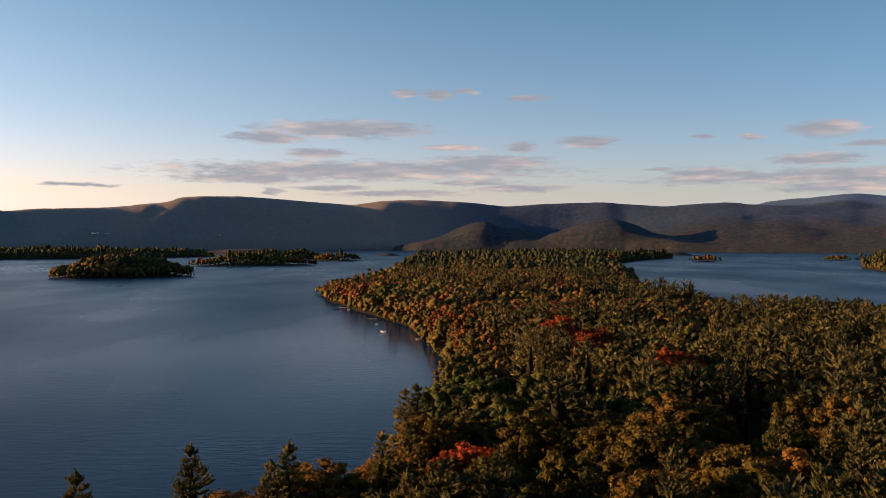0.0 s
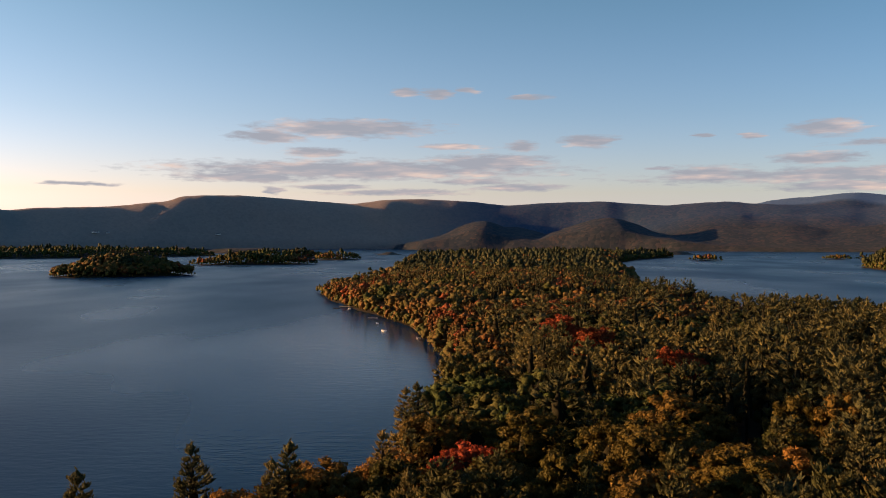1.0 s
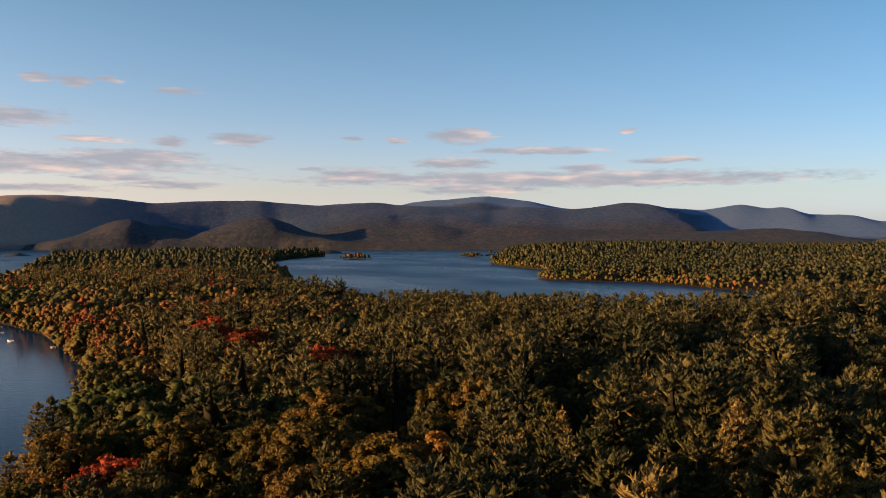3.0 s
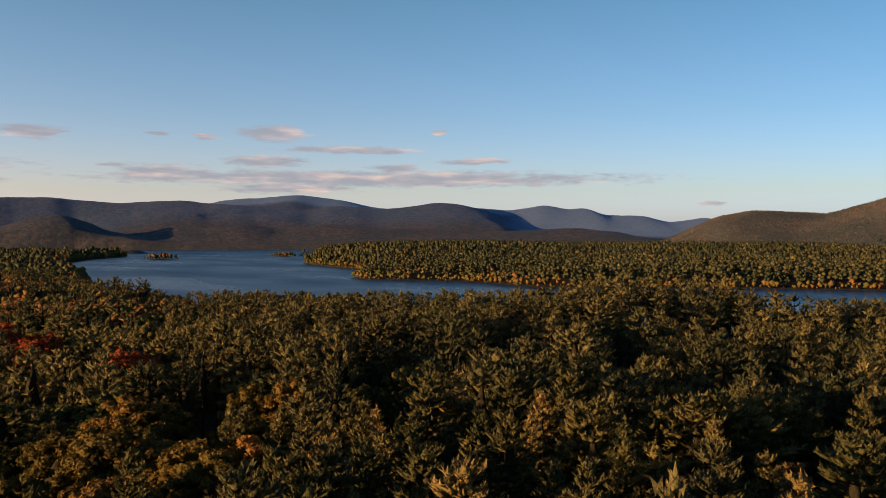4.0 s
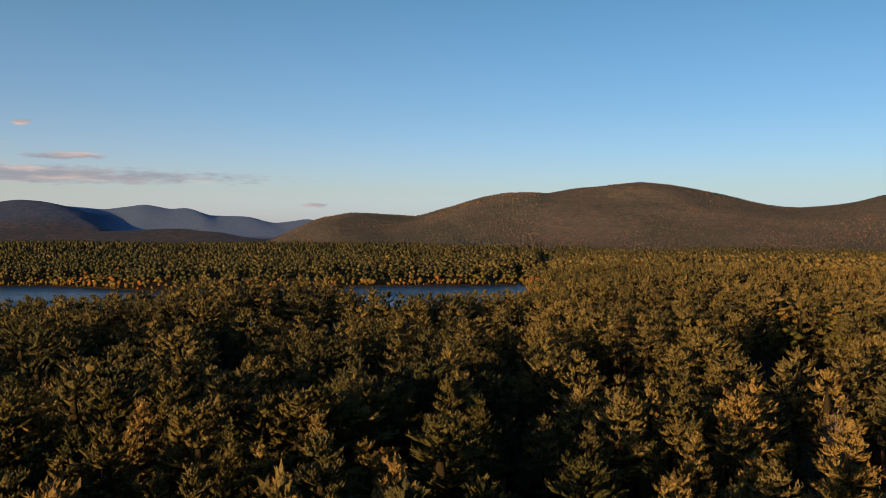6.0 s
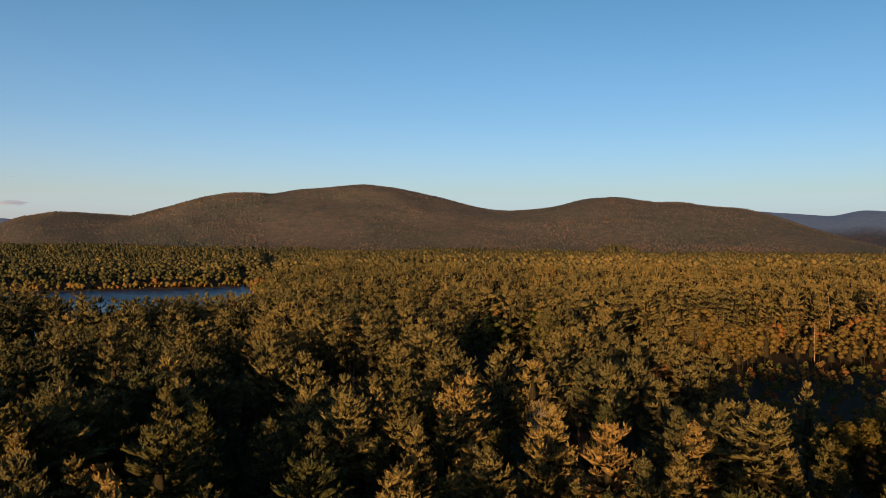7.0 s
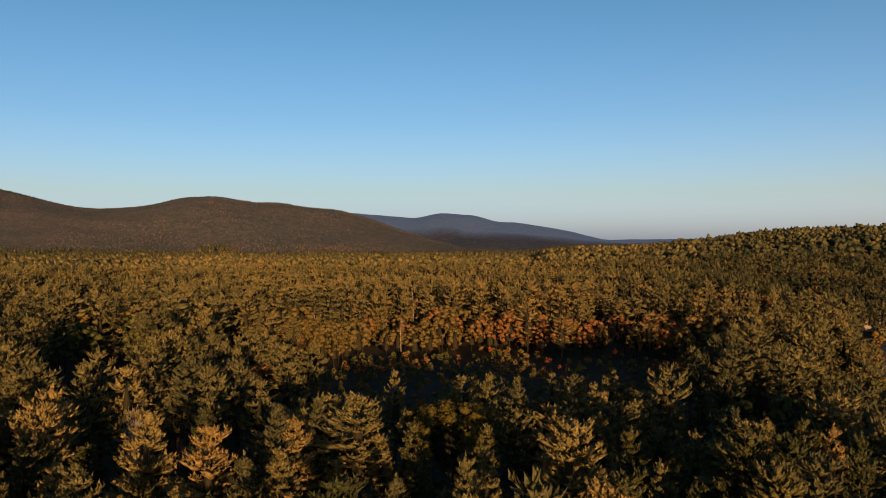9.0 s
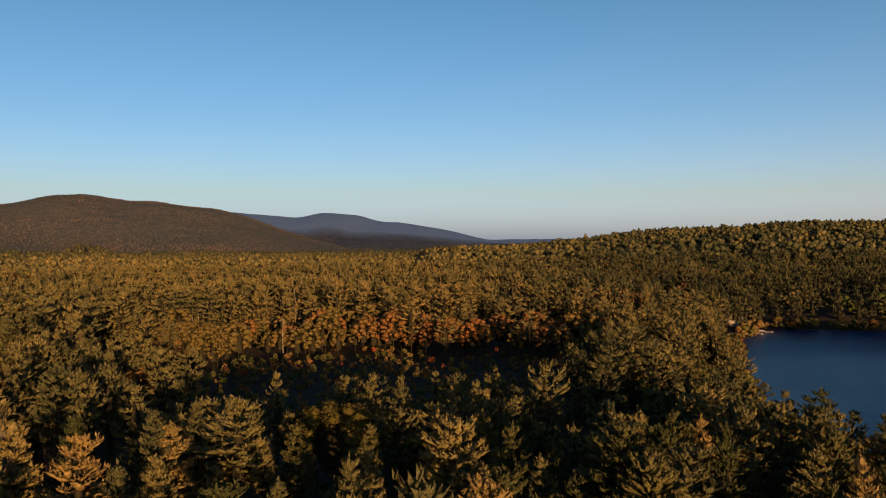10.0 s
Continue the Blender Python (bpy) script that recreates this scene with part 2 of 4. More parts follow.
def plain(name, colour, rough=0.6, metal=0.0):
    m, t, p, out = material(name)
    n = noise_node(t, world_place(t), 2.5, 4.0)
    link_in(t, p.inputs["Base Color"], mix_node(t, 1.0, colour, ramp_node(t, n, [(0.3, (0.8, 0.8, 0.8)), (0.7, (1.05, 1.05, 1.05))]), "MULTIPLY"))
    p.inputs["Roughness"].default_value, p.inputs["Metallic"].default_value = rough, metal
    return m


white_paint, grey_board = plain("white paint", (0.62, 0.61, 0.58)), plain("weathered boards", (0.30, 0.26, 0.21), 0.85)
roof_grey, dark_glass = plain("grey shingles", (0.12, 0.12, 0.125), 0.9), plain("dark window glass", (0.02, 0.025, 0.03), 0.1)
hull_dark = plain("dark hull paint", (0.05, 0.06, 0.07), 0.4)
meadow = plain("dry meadow grass", (0.16, 0.13, 0.055), 0.95)

# ---------------------------------------------------------------- the lie of the land


def value_noise(x, y, seed=0):
    xi, yi = np.floor(x).astype(np.int64), np.floor(y).astype(np.int64)
    fx, fy = x - xi, y - yi
    fx, fy = fx * fx * (3 - 2 * fx), fy * fy * (3 - 2 * fy)

    def h(i, j):
        n = (i * 374761393 + j * 668265263 + seed * 974634777) & 0xFFFFFFFF
        n = ((n ^ (n >> 13)) * 1274126177) & 0xFFFFFFFF
        return ((n ^ (n >> 16)) & 0xFFFF) / 65535.0
    return (h(xi, yi) * (1 - fx) + h(xi + 1, yi) * fx) * (1 - fy) + (h(xi, yi + 1) * (1 - fx) + h(xi + 1, yi + 1) * fx) * fy


def fbm(x, y, octaves=4, seed=0):
    total, amp, norm = 0.0, 1.0, 0.0
    for k in range(octaves):
        total = total + amp * value_noise(x * 2 ** k + 17 * k, y * 2 ** k - 9 * k, seed + k)
        norm, amp = norm + amp, amp * 0.5
    return total / norm - 0.5


def shore(*corners):
    """A shoreline from bearings and distances."""
    return np.array([polar(a, r)[:2] for a, r in corners])


# the wooded neck below the camera, its long point to the north, and the plain to the east
MAINLAND = shore((85, 130), (60, 115), (40, 108), (23, 108), (15, 118), (9, 128), (4.8, 142), (2.6, 172), (1.0, 205), (-0.6, 290), (-0.4, 360),
                 (0.4, 420), (2.0, 500), (3.9, 575), (6.2, 655), (8.0, 800), (8.1, 850), (6.6, 910), (5.0, 980), (3.3, 1180), (2.5, 1600),
                 (2.2, 2150), (-2, 2450), (-9, 2600), (-14.6, 2560), (-14.9, 2450), (-12.6, 2150), (-10.6, 1700), (-11.9, 1300), (-12.4, 1180),
                 (-12.6, 850), (-13.6, 720), (-17, 620), (-20, 535), (-26, 488), (-32, 468), (-38, 462), (-44, 468), (-52, 490), (-59, 505),
                 (-64, 545), (-66.3, 640), (-66.6, 880), (-66.2, 930), (-66.6, 1010), (-67.2, 1030), (-67.2, 1900), (-63, 2300), (-63, 7000), (-100, 9000), (-130, 9000), (-165, 7000),
                 (-160, 640), (-150, 580), (-139, 540), (-134, 535), (-132.4, 522), (-131.7, 470), (-131.5, 330), (-131.7, 285), (-132.2, 246), (-134, 206), (-138, 182), (-142, 168),
                 (-160, 145), (180, 140), (150, 135), (110, 140))
# the wooded shore across the channel
FAR_BANK = shore((-67.3, 1030), (-66.4, 985), (-66.0, 965), (-63, 950), (-59.8, 945), (-54, 930), (-49, 925), (-44, 905), (-41.2, 905), (-37.5, 990), (-36.2, 1020),
                 (-33, 1040), (-30, 1065), (-29.0, 1085), (-28.9, 1130), (-30.2, 1250), (-29.2, 1400), (-26.9, 1600), (-25.9, 1730), (-26.0, 1900),
                 (-26.5, 2600), (-28, 3300), (-27, 7000), (-67.3, 7000))
# bearing, distance, half width, half depth, height of the rise
ISLANDS_AND_SHADE_HILLS = [(20.2, 1290, 98, 50, 13), (12.4, 1780, 122, 42, 7), (6.9, 2140, 56, 36, 7), (3.6, 2780, 52, 30, 5), (10.6, 2350, 150, 60, 6),
           (25.5, 2700, 520, 230, 10), (-16.8, 2120, 46, 16, 1), (-24.5, 2360, 30, 13, 1), (-26.0, 2370, 28, 11, 1), (-14.0, 2900, 130, 40, 2),
           # the last two are unseen hills, added to shade the pond's far shore
           (17, 3300, 160, 70, 7), (12.6, 3150, 190, 50, 7), (22.5, 3400, 260, 60, 8), (144, 790, 300, 250, 84), (124, 560, 130, 130, 92)]
FAR_SHORE = [(180, 4300), (60, 4300), (10, 4330), (3.5, 4250), (1.5, 3850), (-8, 3750), (-13, 3700), (-16, 3640), (-27, 3600), (-180, 3600)]


def inside(x, y, poly):
    """Metres from the outline, positive within it."""
    best, within = np.full(x.shape, 1e12), np.zeros(x.shape, bool)
    for (ax, ay), (bx, by) in zip(poly, np.roll(poly, -1, 0)):
        ex, ey = bx - ax, by - ay
        u = np.clip(((x - ax) * ex + (y - ay) * ey) / (ex * ex + ey * ey + 1e-9), 0, 1)
        best = np.minimum(best, (x - ax - u * ex) ** 2 + (y - ay - u * ey) ** 2)
        cross = ((ay > y) != (by > y)) & (x < (bx - ax) * (y - ay) / (by - ay + 1e-12) + ax)
        within ^= cross
    d = np.sqrt(best)
    return np.where(within, d, -d)


def bearing(x, y):
    return np.degrees(np.arctan2(-x, y))


def along(table, az):
    a = np.array(sorted(table))
    return np.interp(az, a[:, 0], a[:, 1])


def land(x, y):
    """Signed metres from the waterline."""
    r, az = np.hypot(x, y), bearing(x, y)
    d = np.maximum(inside(x, y, MAINLAND), inside(x, y, FAR_BANK))
    d = np.maximum(d, r - along(FAR_SHORE, az))
    for a, ri, hw, hd, _ in ISLANDS_AND_SHADE_HILLS:
        c = polar(a, ri)
        t = polar(a - 90, 1)
        u = ((x - c.x) * t.x + (y - c.y) * t.y) / hw
        v = ((x - c.x) * -t.y + (y - c.y) * t.x) / hd
        d = np.maximum(d, (1 - np.sqrt(u * u + v * v)) * min(hw, hd))
    inlet = inside(x, y, shore((-65.2, 900), (-65.9, 930), (-65.85, 1180), (-65.5, 1180)))
    d = np.minimum(d, -inlet)
    return d + fbm(x / 45, y / 45, 3, 5) * np.clip(r / 60, 3, 14)


# skylines: bearing and height in degrees above the eye
RIDGE_NORTH = [(60, 1.2), (40, 1.7), (27.7, 1.84), (27.1, 1.6), (24.7, 1.82), (21.2, 1.9), (18.8, 2.18), (17.8, 2.24), (16.8, 2.63), (15.4, 2.72), (12.9, 2.71),
               (10.2, 2.52), (8.4, 2.38), (6.0, 2.21), (4.1, 2.47), (1.9, 2.55), (-1.6, 2.4), (-4.2, 2.1), (-6.8, 2.27), (-10.4, 2.36), (-12.2, 2.2),
               (-14.5, 2.03), (-16.1, 2.19), (-18.3, 2.27), (-19.6, 2.1), (-22, 1.98), (-24, 1.95), (-26.1, 1.71), (-28.1, 1.99), (-30.7, 1.79), (-32.3, 1.92),
               (-34.7, 2.22), (-36.4, 2.05), (-38.3, 1.51), (-39.9, 0.74), (-42, 0.3), (-60, 0.1)]
RIDGE_FAR = [(-18, 1.6), (-19.6, 2.04), (-20.4, 2.25), (-21.9, 2.42), (-23.0, 2.47), (-25.4, 2.71), (-28.1, 2.4), (-30.4, 1.87), (-34, 1.6), (-37.0, 1.9),
             (-39.3, 1.68), (-41.6, 2.05), (-43.2, 1.74), (-44.2, 1.85), (-45.5, 1.36), (-47.8, 1.32), (-49.6, 0.87), (-51.8, 1.2), (-53.2, 0.72), (-56, 0.2)]
FOOTHILLS = [(-12, -0.5), (-15, 0.0), (-17.5, 0.6), (-19, 0.5), (-22, 0.75), (-24.5, 0.45), (-27.5, 0.8), (-30, 0.5), (-34, 0.45), (-38, 0.3), (-41, 0.42), (-43.5, 0.55), (-46, 0.3), (-50, -0.4)]
RIDGE_EAST = [(-49, -0.3), (-50.3, 0.28), (-52.5, 1.27), (-54.5, 1.62), (-56.7, 1.5), (-58.8, 1.38), (-60.2, 1.75), (-63.1, 2.59), (-64.9, 2.93), (-67.5, 2.88),
              (-69.3, 3.17), (-73.4, 3.53), (-75.3, 3.34), (-78.6, 2.65), (-81.5, 1.9), (-83.2, 1.77), (-86.0, 2.03), (-88.0, 2.54), (-90.0, 2.68), (-92.5, 2.28),
              (-94.1, 2.3), (-95.8, 2.0), (-97.8, 1.83), (-99.6, 1.38), (-102.1, 0.46), (-104.9, -0.4)]
RIDGE_SOUTH = [(-92, 1.0), (-98.6, 1.65), (-102.8, 1.29), (-104.4, 1.64), (-106.9, 1.48), (-108.2, 1.04), (-109.5, 1.03), (-112.7, 0.5), (-115.2, -0.12), (-120.0, -0.08), (-150, 0.0)]
RISE_SOUTH = [(-112, -0.6), (-118.2, -0.36), (-121.9, 0.1), (-125.5, 0.54), (-128.3, 0.66), (-130.6, 0.78), (-134.3, 0.97), (-139.5, 0.95), (-150, 0.8), (-165, 0.0)]



def smooth(u):
    u = np.clip(u, 0, 1)
    return u * u * (3 - 2 * u)


def ridge(x, y, table, crest, front, back, power=1.0, trees=0.0, spurs=0.35):
    """A range with its crest at that distance, rising over 'front' metres and falling over 'back'."""
    r, az = np.hypot(x, y), bearing(x, y)
    lo, hi = min(a for a, _ in table), max(a for a, _ in table)
    fade = smooth((az - lo) / 1.5 + 1) * smooth((hi - az) / 1.5 + 1)
    up = np.where(r < crest, smooth((r - crest + front) / front) ** power, 1 - 0.7 * smooth((r - crest) / back))
    swing = az + (1 - up) * fbm(x / 420, y / 420, 3, 21) * 12     # spurs run aslant below the crest
    top = (EYE_Z + crest * np.tan(np.radians(sum(along(table, swing + o) for o in (-0.3, 0, 0.3)) / 3)) - trees) * fade
    cut = 1 + spurs * fbm(x / 330, y / 330, 4, 11) * 5 * up * (1 - up)
    return np.maximum(top, 0) * up * np.clip(cut, 0.3, 1.7)


def knoll(x, y, az, r, height, across, deep):
    c, t = polar(az, r), polar(az - 90, 1)
    u = ((x - c.x) * t.x + (y - c.y) * t.y) / across
    v = ((x - c.x) * -t.y + (y - c.y) * t.x) / deep
    w = u * u + v * v
    if r > 3900:      # far knolls: pointed tops, long slopes
        return height * np.exp(-1.45 * (np.sqrt(w + 0.30) - 0.548)) * (1 + 0.5 * fbm(x / 140, y / 140, 3, 17) * np.clip(w * 2, 0, 1))
    return height * np.exp(-w ** 0.95)


def height(x, y):
    r, az = np.hypot(x, y), bearing(x, y)
    d = land(x, y)
    h = np.clip(d * 0.06, 0, 0.6) + np.clip((d - 6) * 0.05, 0, 4.4) + np.clip(d, 0, 40) / 40 * (fbm(x / 160, y / 160, 3, 3) * 4)
    wide = np.interp(az, [-16, -12], [1050, 430])
    hills = [ridge(x, y, RIDGE_NORTH, 4700, wide, 600, np.interp(az, [-16, -12], [1.5, 1.0]), 9, 0.45), ridge(x, y, RIDGE_FAR, 4900, 700, 900, 1.2, 9, 0.25),
             ridge(x, y, RIDGE_EAST, 3500, 1250, 900, 1.15, 13), ridge(x, y, RIDGE_SOUTH, 4800, 900, 900, 1.0, 9, 0.2),
             ridge(x, y, RISE_SOUTH, 1650, 1150, 900, 1.0, 19, 0.3),
             knoll(x, y, -2.6, 4060, 120, 190, 260), knoll(x, y, -4.6, 4080, 92, 200, 260), knoll(x, y, -10.7, 3980, 131, 270, 260),
             ridge(x, y, FOOTHILLS, 4080, 420, 260, 1.0, 9, 0.5), knoll(x, y, -36, 2000, 26, 420, 420), knoll(x, y, -50, 2300, 22, 700, 500), knoll(x, y, -47, 395, 6, 60, 80)]
    hills += [knoll(x, y, a, ri, k, hw, hd) for a, ri, hw, hd, k in ISLANDS_AND_SHADE_HILLS]
    top = np.maximum.reduce(hills) * smooth(d / 32)
    top = np.where(d > 0, top, 0)
    crowns = fbm(x / 40, y / 40, 2, 8) * np.interp(r, [2600, 3200], [0, 4]) * np.clip(d / 20, 0, 1)
    shelf = np.where((r > 2600) & (d > 5), 9, 0) * np.clip((d - 5) / 8, 0, 1) * np.interp(r, [2600, 2900], [0, 1])
    return np.where(d > 0, 0.02 + h + top + crowns + shelf, np.maximum(d * 0.12, -7))


def mesh_object(name, verts, faces, mats, parent=None, tint=None, smooth_faces=False):
    """One mesh from arrays of corners; all faces have the same number of corners."""
    me = bpy.data.meshes.new(name)
    verts, faces = np.asarray(verts, np.float32), np.asarray(faces, np.int32)
    n, k = faces.shape
    me.vertices.add(len(verts))
    me.vertices.foreach_set("co", verts.ravel())
    me.loops.add(n * k)
    me.loops.foreach_set("vertex_index", faces.ravel())
    me.polygons.add(n)
    me.polygons.foreach_set("loop_start", np.arange(0, n * k, k, dtype=np.int32))
    me.polygons.foreach_set("use_smooth", np.full(n, smooth_faces))
    if tint is not None:
        me.attributes.new("tint", "FLOAT", "POINT").data.foreach_set("value", np.asarray(tint, np.float32))
    me.update(calc_edges=True)
    me.materials.append(mats)
    ob = new(name, me)
    ob.parent = parent
    return ob


def build_ground():
    az = np.concatenate([np.arange(-146, 34, 0.31), np.arange(34, 214, 2.0)])
    r = np.concatenate([[0.01], np.arange(14, 1000, 13), np.arange(1000, 5000, 40), [5600, 7000, 16000]])
    a, rr = np.meshgrid(np.radians(az), r)
    x, y = -np.sin(a) * rr, np.cos(a) * rr
    z = height(x, y)
    n, m = len(r), len(az)
    i, j = np.meshgrid(np.arange(n - 1), np.arange(m), indexing="ij")
    j2 = (j + 1) % m
    faces = np.stack([i * m + j, (i + 1) * m + j, (i + 1) * m + j2, i * m + j2], -1).reshape(-1, 4)[:, ::-1]
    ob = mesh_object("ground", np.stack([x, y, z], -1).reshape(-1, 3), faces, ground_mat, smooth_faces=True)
    tagged(ob, "wooded shores and ranges of hills round a lake", "ground", kind="structure")


build_ground()
ring = [polar(a, 16000, 0) for a in range(0, 360, 5)]
lake = mesh_object("water", [v[:] for v in ring] + [(0, 0, 0)], [(i, (i + 1) % 72, 72) for i in range(72)], water_mat)
tagged(lake, "calm blue lake with wind-ruffled patches", "lake", kind="structure")

# ---------------------------------------------------------------- trees
rng = np.random.default_rng(7)


class Shape:
    """Corners and triangles of a crown, gathered piece by piece; the dark painted-shade core is marked."""

    def __init__(self):
        self.v, self.f, self.dark, self.n = [], [], [], 0

    def add(self, verts, faces, dark=False):
        verts, faces = np.asarray(verts, float), np.asarray(faces, np.int64)
        self.v.append(verts)
        self.f.append(faces + self.n)
        self.dark.append(np.full(len(faces), dark))
        self.n += len(verts)

    def done(self):
        return np.concatenate(self.v), np.concatenate(self.f), np.concatenate(self.dark)


def unit(v):
    return v / (np.linalg.norm(v) + 1e-9)


def plume(shape, a, b, wide, thick, full=True):
    """A tapering spray of needles from a to b, flattened and uneven."""
    d = b - a
    side = unit(np.cross(d, (0, 0, 1.0)) + rng.normal(0, 0.05, 3))
    up = unit(np.cross(side, d))
    stops = ((0.34, 1.0), (0.76, 0.78)) if full else ((0.58, 1.0),)
    verts = [a]
    for f, k in stops:
        for c, e in ((1, 0), (0, 1), (-1, 0), (0, -1)):
            verts.append(a + d * (f + rng.uniform(-0.1, 0.1)) + (side * c * wide + up * e * thick) * k * rng.uniform(0.7, 1.25))
    verts.append(b)
    last, faces = len(verts) - 1, []
    for q in range(4):
        n = (q + 1) % 4
        faces.append((0, 1 + n, 1 + q))
        for g in range(len(stops) - 1):
            i = 1 + 4 * g
            faces += [(i + q, i + n, i + 4 + n), (i + q, i + 4 + n, i + 4 + q)]
        faces.append((last - 4 + q, last - 4 + n, last))
    shape.add(verts, faces)


def needles(shape, a, b, wide, count, size):
    """Tufts that stand out from the edges and the end of a spray."""
    d = b - a
    l, side = np.linalg.norm(d), unit(np.cross(d, (0, 0, 1.0)))
    up = unit(np.cross(side, d))
    for q in range(count):
        f, e = rng.uniform(0.35, 1.0), rng.uniform(-1, 1)
        p = a + d * f + side * e * wide * (1.15 - 0.7 * f) + up * rng.uniform(-0.1, 0.35) * wide
        way = unit(d / l * 0.7 + side * e * 0.8 + up * rng.uniform(0.1, 0.9) + rng.normal(0, 0.2, 3))
        across = unit(np.cross(way, up + rng.normal(0, 0.55, 3)))
        s = size * rng.uniform(0.7, 1.3)
        shape.add([p - across * s * 0.26 + way * s * 0.1, p + across * s * 0.2 - way * s * 0.25, p + way * s * 0.75], [(0, 1, 2)])


def pine_crown(high, wide, start, levels, arms, sprays, tufts, size, blunt=0.75, ragged=0.3, full=True):
    """A white pine's crown: whorls of plumed boughs that sweep up at their ends, close set towards a tufted top."""
    shape = Shape()
    lean, drop = rng.normal(0, 0.012, 2), rng.uniform(0, 6.28)
    for i in range(levels):
        u = min((i + rng.uniform(-0.2, 0.2)) / (levels - 0.3), 0.97)
        u = max(u, 0.0)
        reach = wide * min(1.0, 1.1 * (1 - u) ** blunt + 0.10) * min(1.0, 0.74 + u * 1.6)
        z = high * (start + (0.985 - start) * u)
        count = max(3, round(arms * (1 - 0.35 * u)))
        for k in range(count):
            ang = 2 * math.pi * (k + rng.uniform(-0.32, 0.32)) / count + i * 1.9
            l = reach * rng.uniform(1 - ragged, 1.12) * (1 + 0.16 * math.cos(ang - drop))
            if rng.uniform() < 0.07 * ragged / 0.3 and u < 0.6:
                continue
            rise = rng.uniform(-0.12, 0.14) + 0.55 * u * u
            out, side = np.array((math.cos(ang), math.sin(ang), 0.0)), np.array((-math.sin(ang), math.cos(ang), 0.0))
            foot = np.array((lean[0] * z, lean[1] * z, z + rng.uniform(-0.25, 0.25)))
            knee = foot + out * l * 0.42 + np.array((0, 0, l * rise * 0.42))
            spread = (0.0,) if sprays == 1 else (0.0, 0.62, -0.62) if sprays == 3 else (0.45, -0.45)
            for e in spread:
                tip = foot + out * l * (1.0 - 0.22 * abs(e)) + side * e * l * 0.62 + np.array((0, 0, l * (rise + 0.16 + rng.uniform(-0.06, 0.12))))
                root = knee if sprays > 1 and e else foot + (knee - foot) * 0.25
                w = l * (0.15 if sprays > 1 else 0.22) * rng.uniform(0.8, 1.2)
                plume(shape, root, tip, w, w * rng.uniform(0.36, 0.56), full)
                if tufts:
                    needles(shape, root, tip, w * 1.5, tufts, size)
    for k in range(3 if levels > 4 else 1):
        ang = 2.1 * k + drop
        foot = np.array((lean[0] * high, lean[1] * high, high * 0.93))
        tip = foot + np.array((math.cos(ang) * wide * 0.13 * min(k, 1), math.sin(ang) * wide * 0.13 * min(k, 1), high * (0.085 - 0.02 * k)))
        plume(shape, foot, tip, wide * 0.14, wide * 0.12, full)
        if tufts:
            needles(shape, foot, tip, wide * 0.16, tufts, size)
    return shape


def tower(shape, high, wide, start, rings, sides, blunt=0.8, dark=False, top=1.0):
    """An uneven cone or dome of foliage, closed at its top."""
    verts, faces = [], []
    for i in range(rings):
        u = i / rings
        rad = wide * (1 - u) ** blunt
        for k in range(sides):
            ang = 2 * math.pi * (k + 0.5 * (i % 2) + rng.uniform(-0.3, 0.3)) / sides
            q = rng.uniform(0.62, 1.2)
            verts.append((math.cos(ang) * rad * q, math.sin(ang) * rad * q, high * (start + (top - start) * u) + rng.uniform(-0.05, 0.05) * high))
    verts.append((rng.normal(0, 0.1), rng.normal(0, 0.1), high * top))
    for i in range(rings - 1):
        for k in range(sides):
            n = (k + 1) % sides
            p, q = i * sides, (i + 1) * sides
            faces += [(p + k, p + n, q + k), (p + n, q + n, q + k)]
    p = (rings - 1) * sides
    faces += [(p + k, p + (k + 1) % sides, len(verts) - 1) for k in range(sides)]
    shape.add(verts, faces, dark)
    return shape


OCTA = [(0, 0, 1), (1, 0, 0), (0, 1, 0), (-1, 0, 0), (0, -1, 0), (0, 0, -1)]
OCTA_FACES = [(0, 1, 2), (0, 2, 3), (0, 3, 4), (0, 4, 1), (5, 2, 1), (5, 3, 2), (5, 4, 3), (5, 1, 4)]


def lobe(shape, at, rad, fine, tall=0.8):
    """A rounded, uneven mass of leaves."""
    verts, faces = [np.array(v, float) for v in OCTA], OCTA_FACES
    if fine:
        seen, finer = {}, []

        def half(i, j):
            key = (min(i, j), max(i, j))
            if key not in seen:
                seen[key] = len(verts)
                verts.append(unit(verts[i] + verts[j]))
            return seen[key]
        for i, j, k in OCTA_FACES:
            p, q, r = half(i, j), half(j, k), half(k, i)
            finer += [(i, p, r), (p, j, q), (r, q, k), (p, q, r)]
        faces = finer
    turn = np.array(Euler(rng.uniform(0, 6.28, 3)).to_matrix())
    v = np.array(verts) * rng.uniform(0.72, 1.22, (len(verts), 1))
    shape.add(v @ turn.T * np.array((rad, rad, rad * tall)) + at, faces)


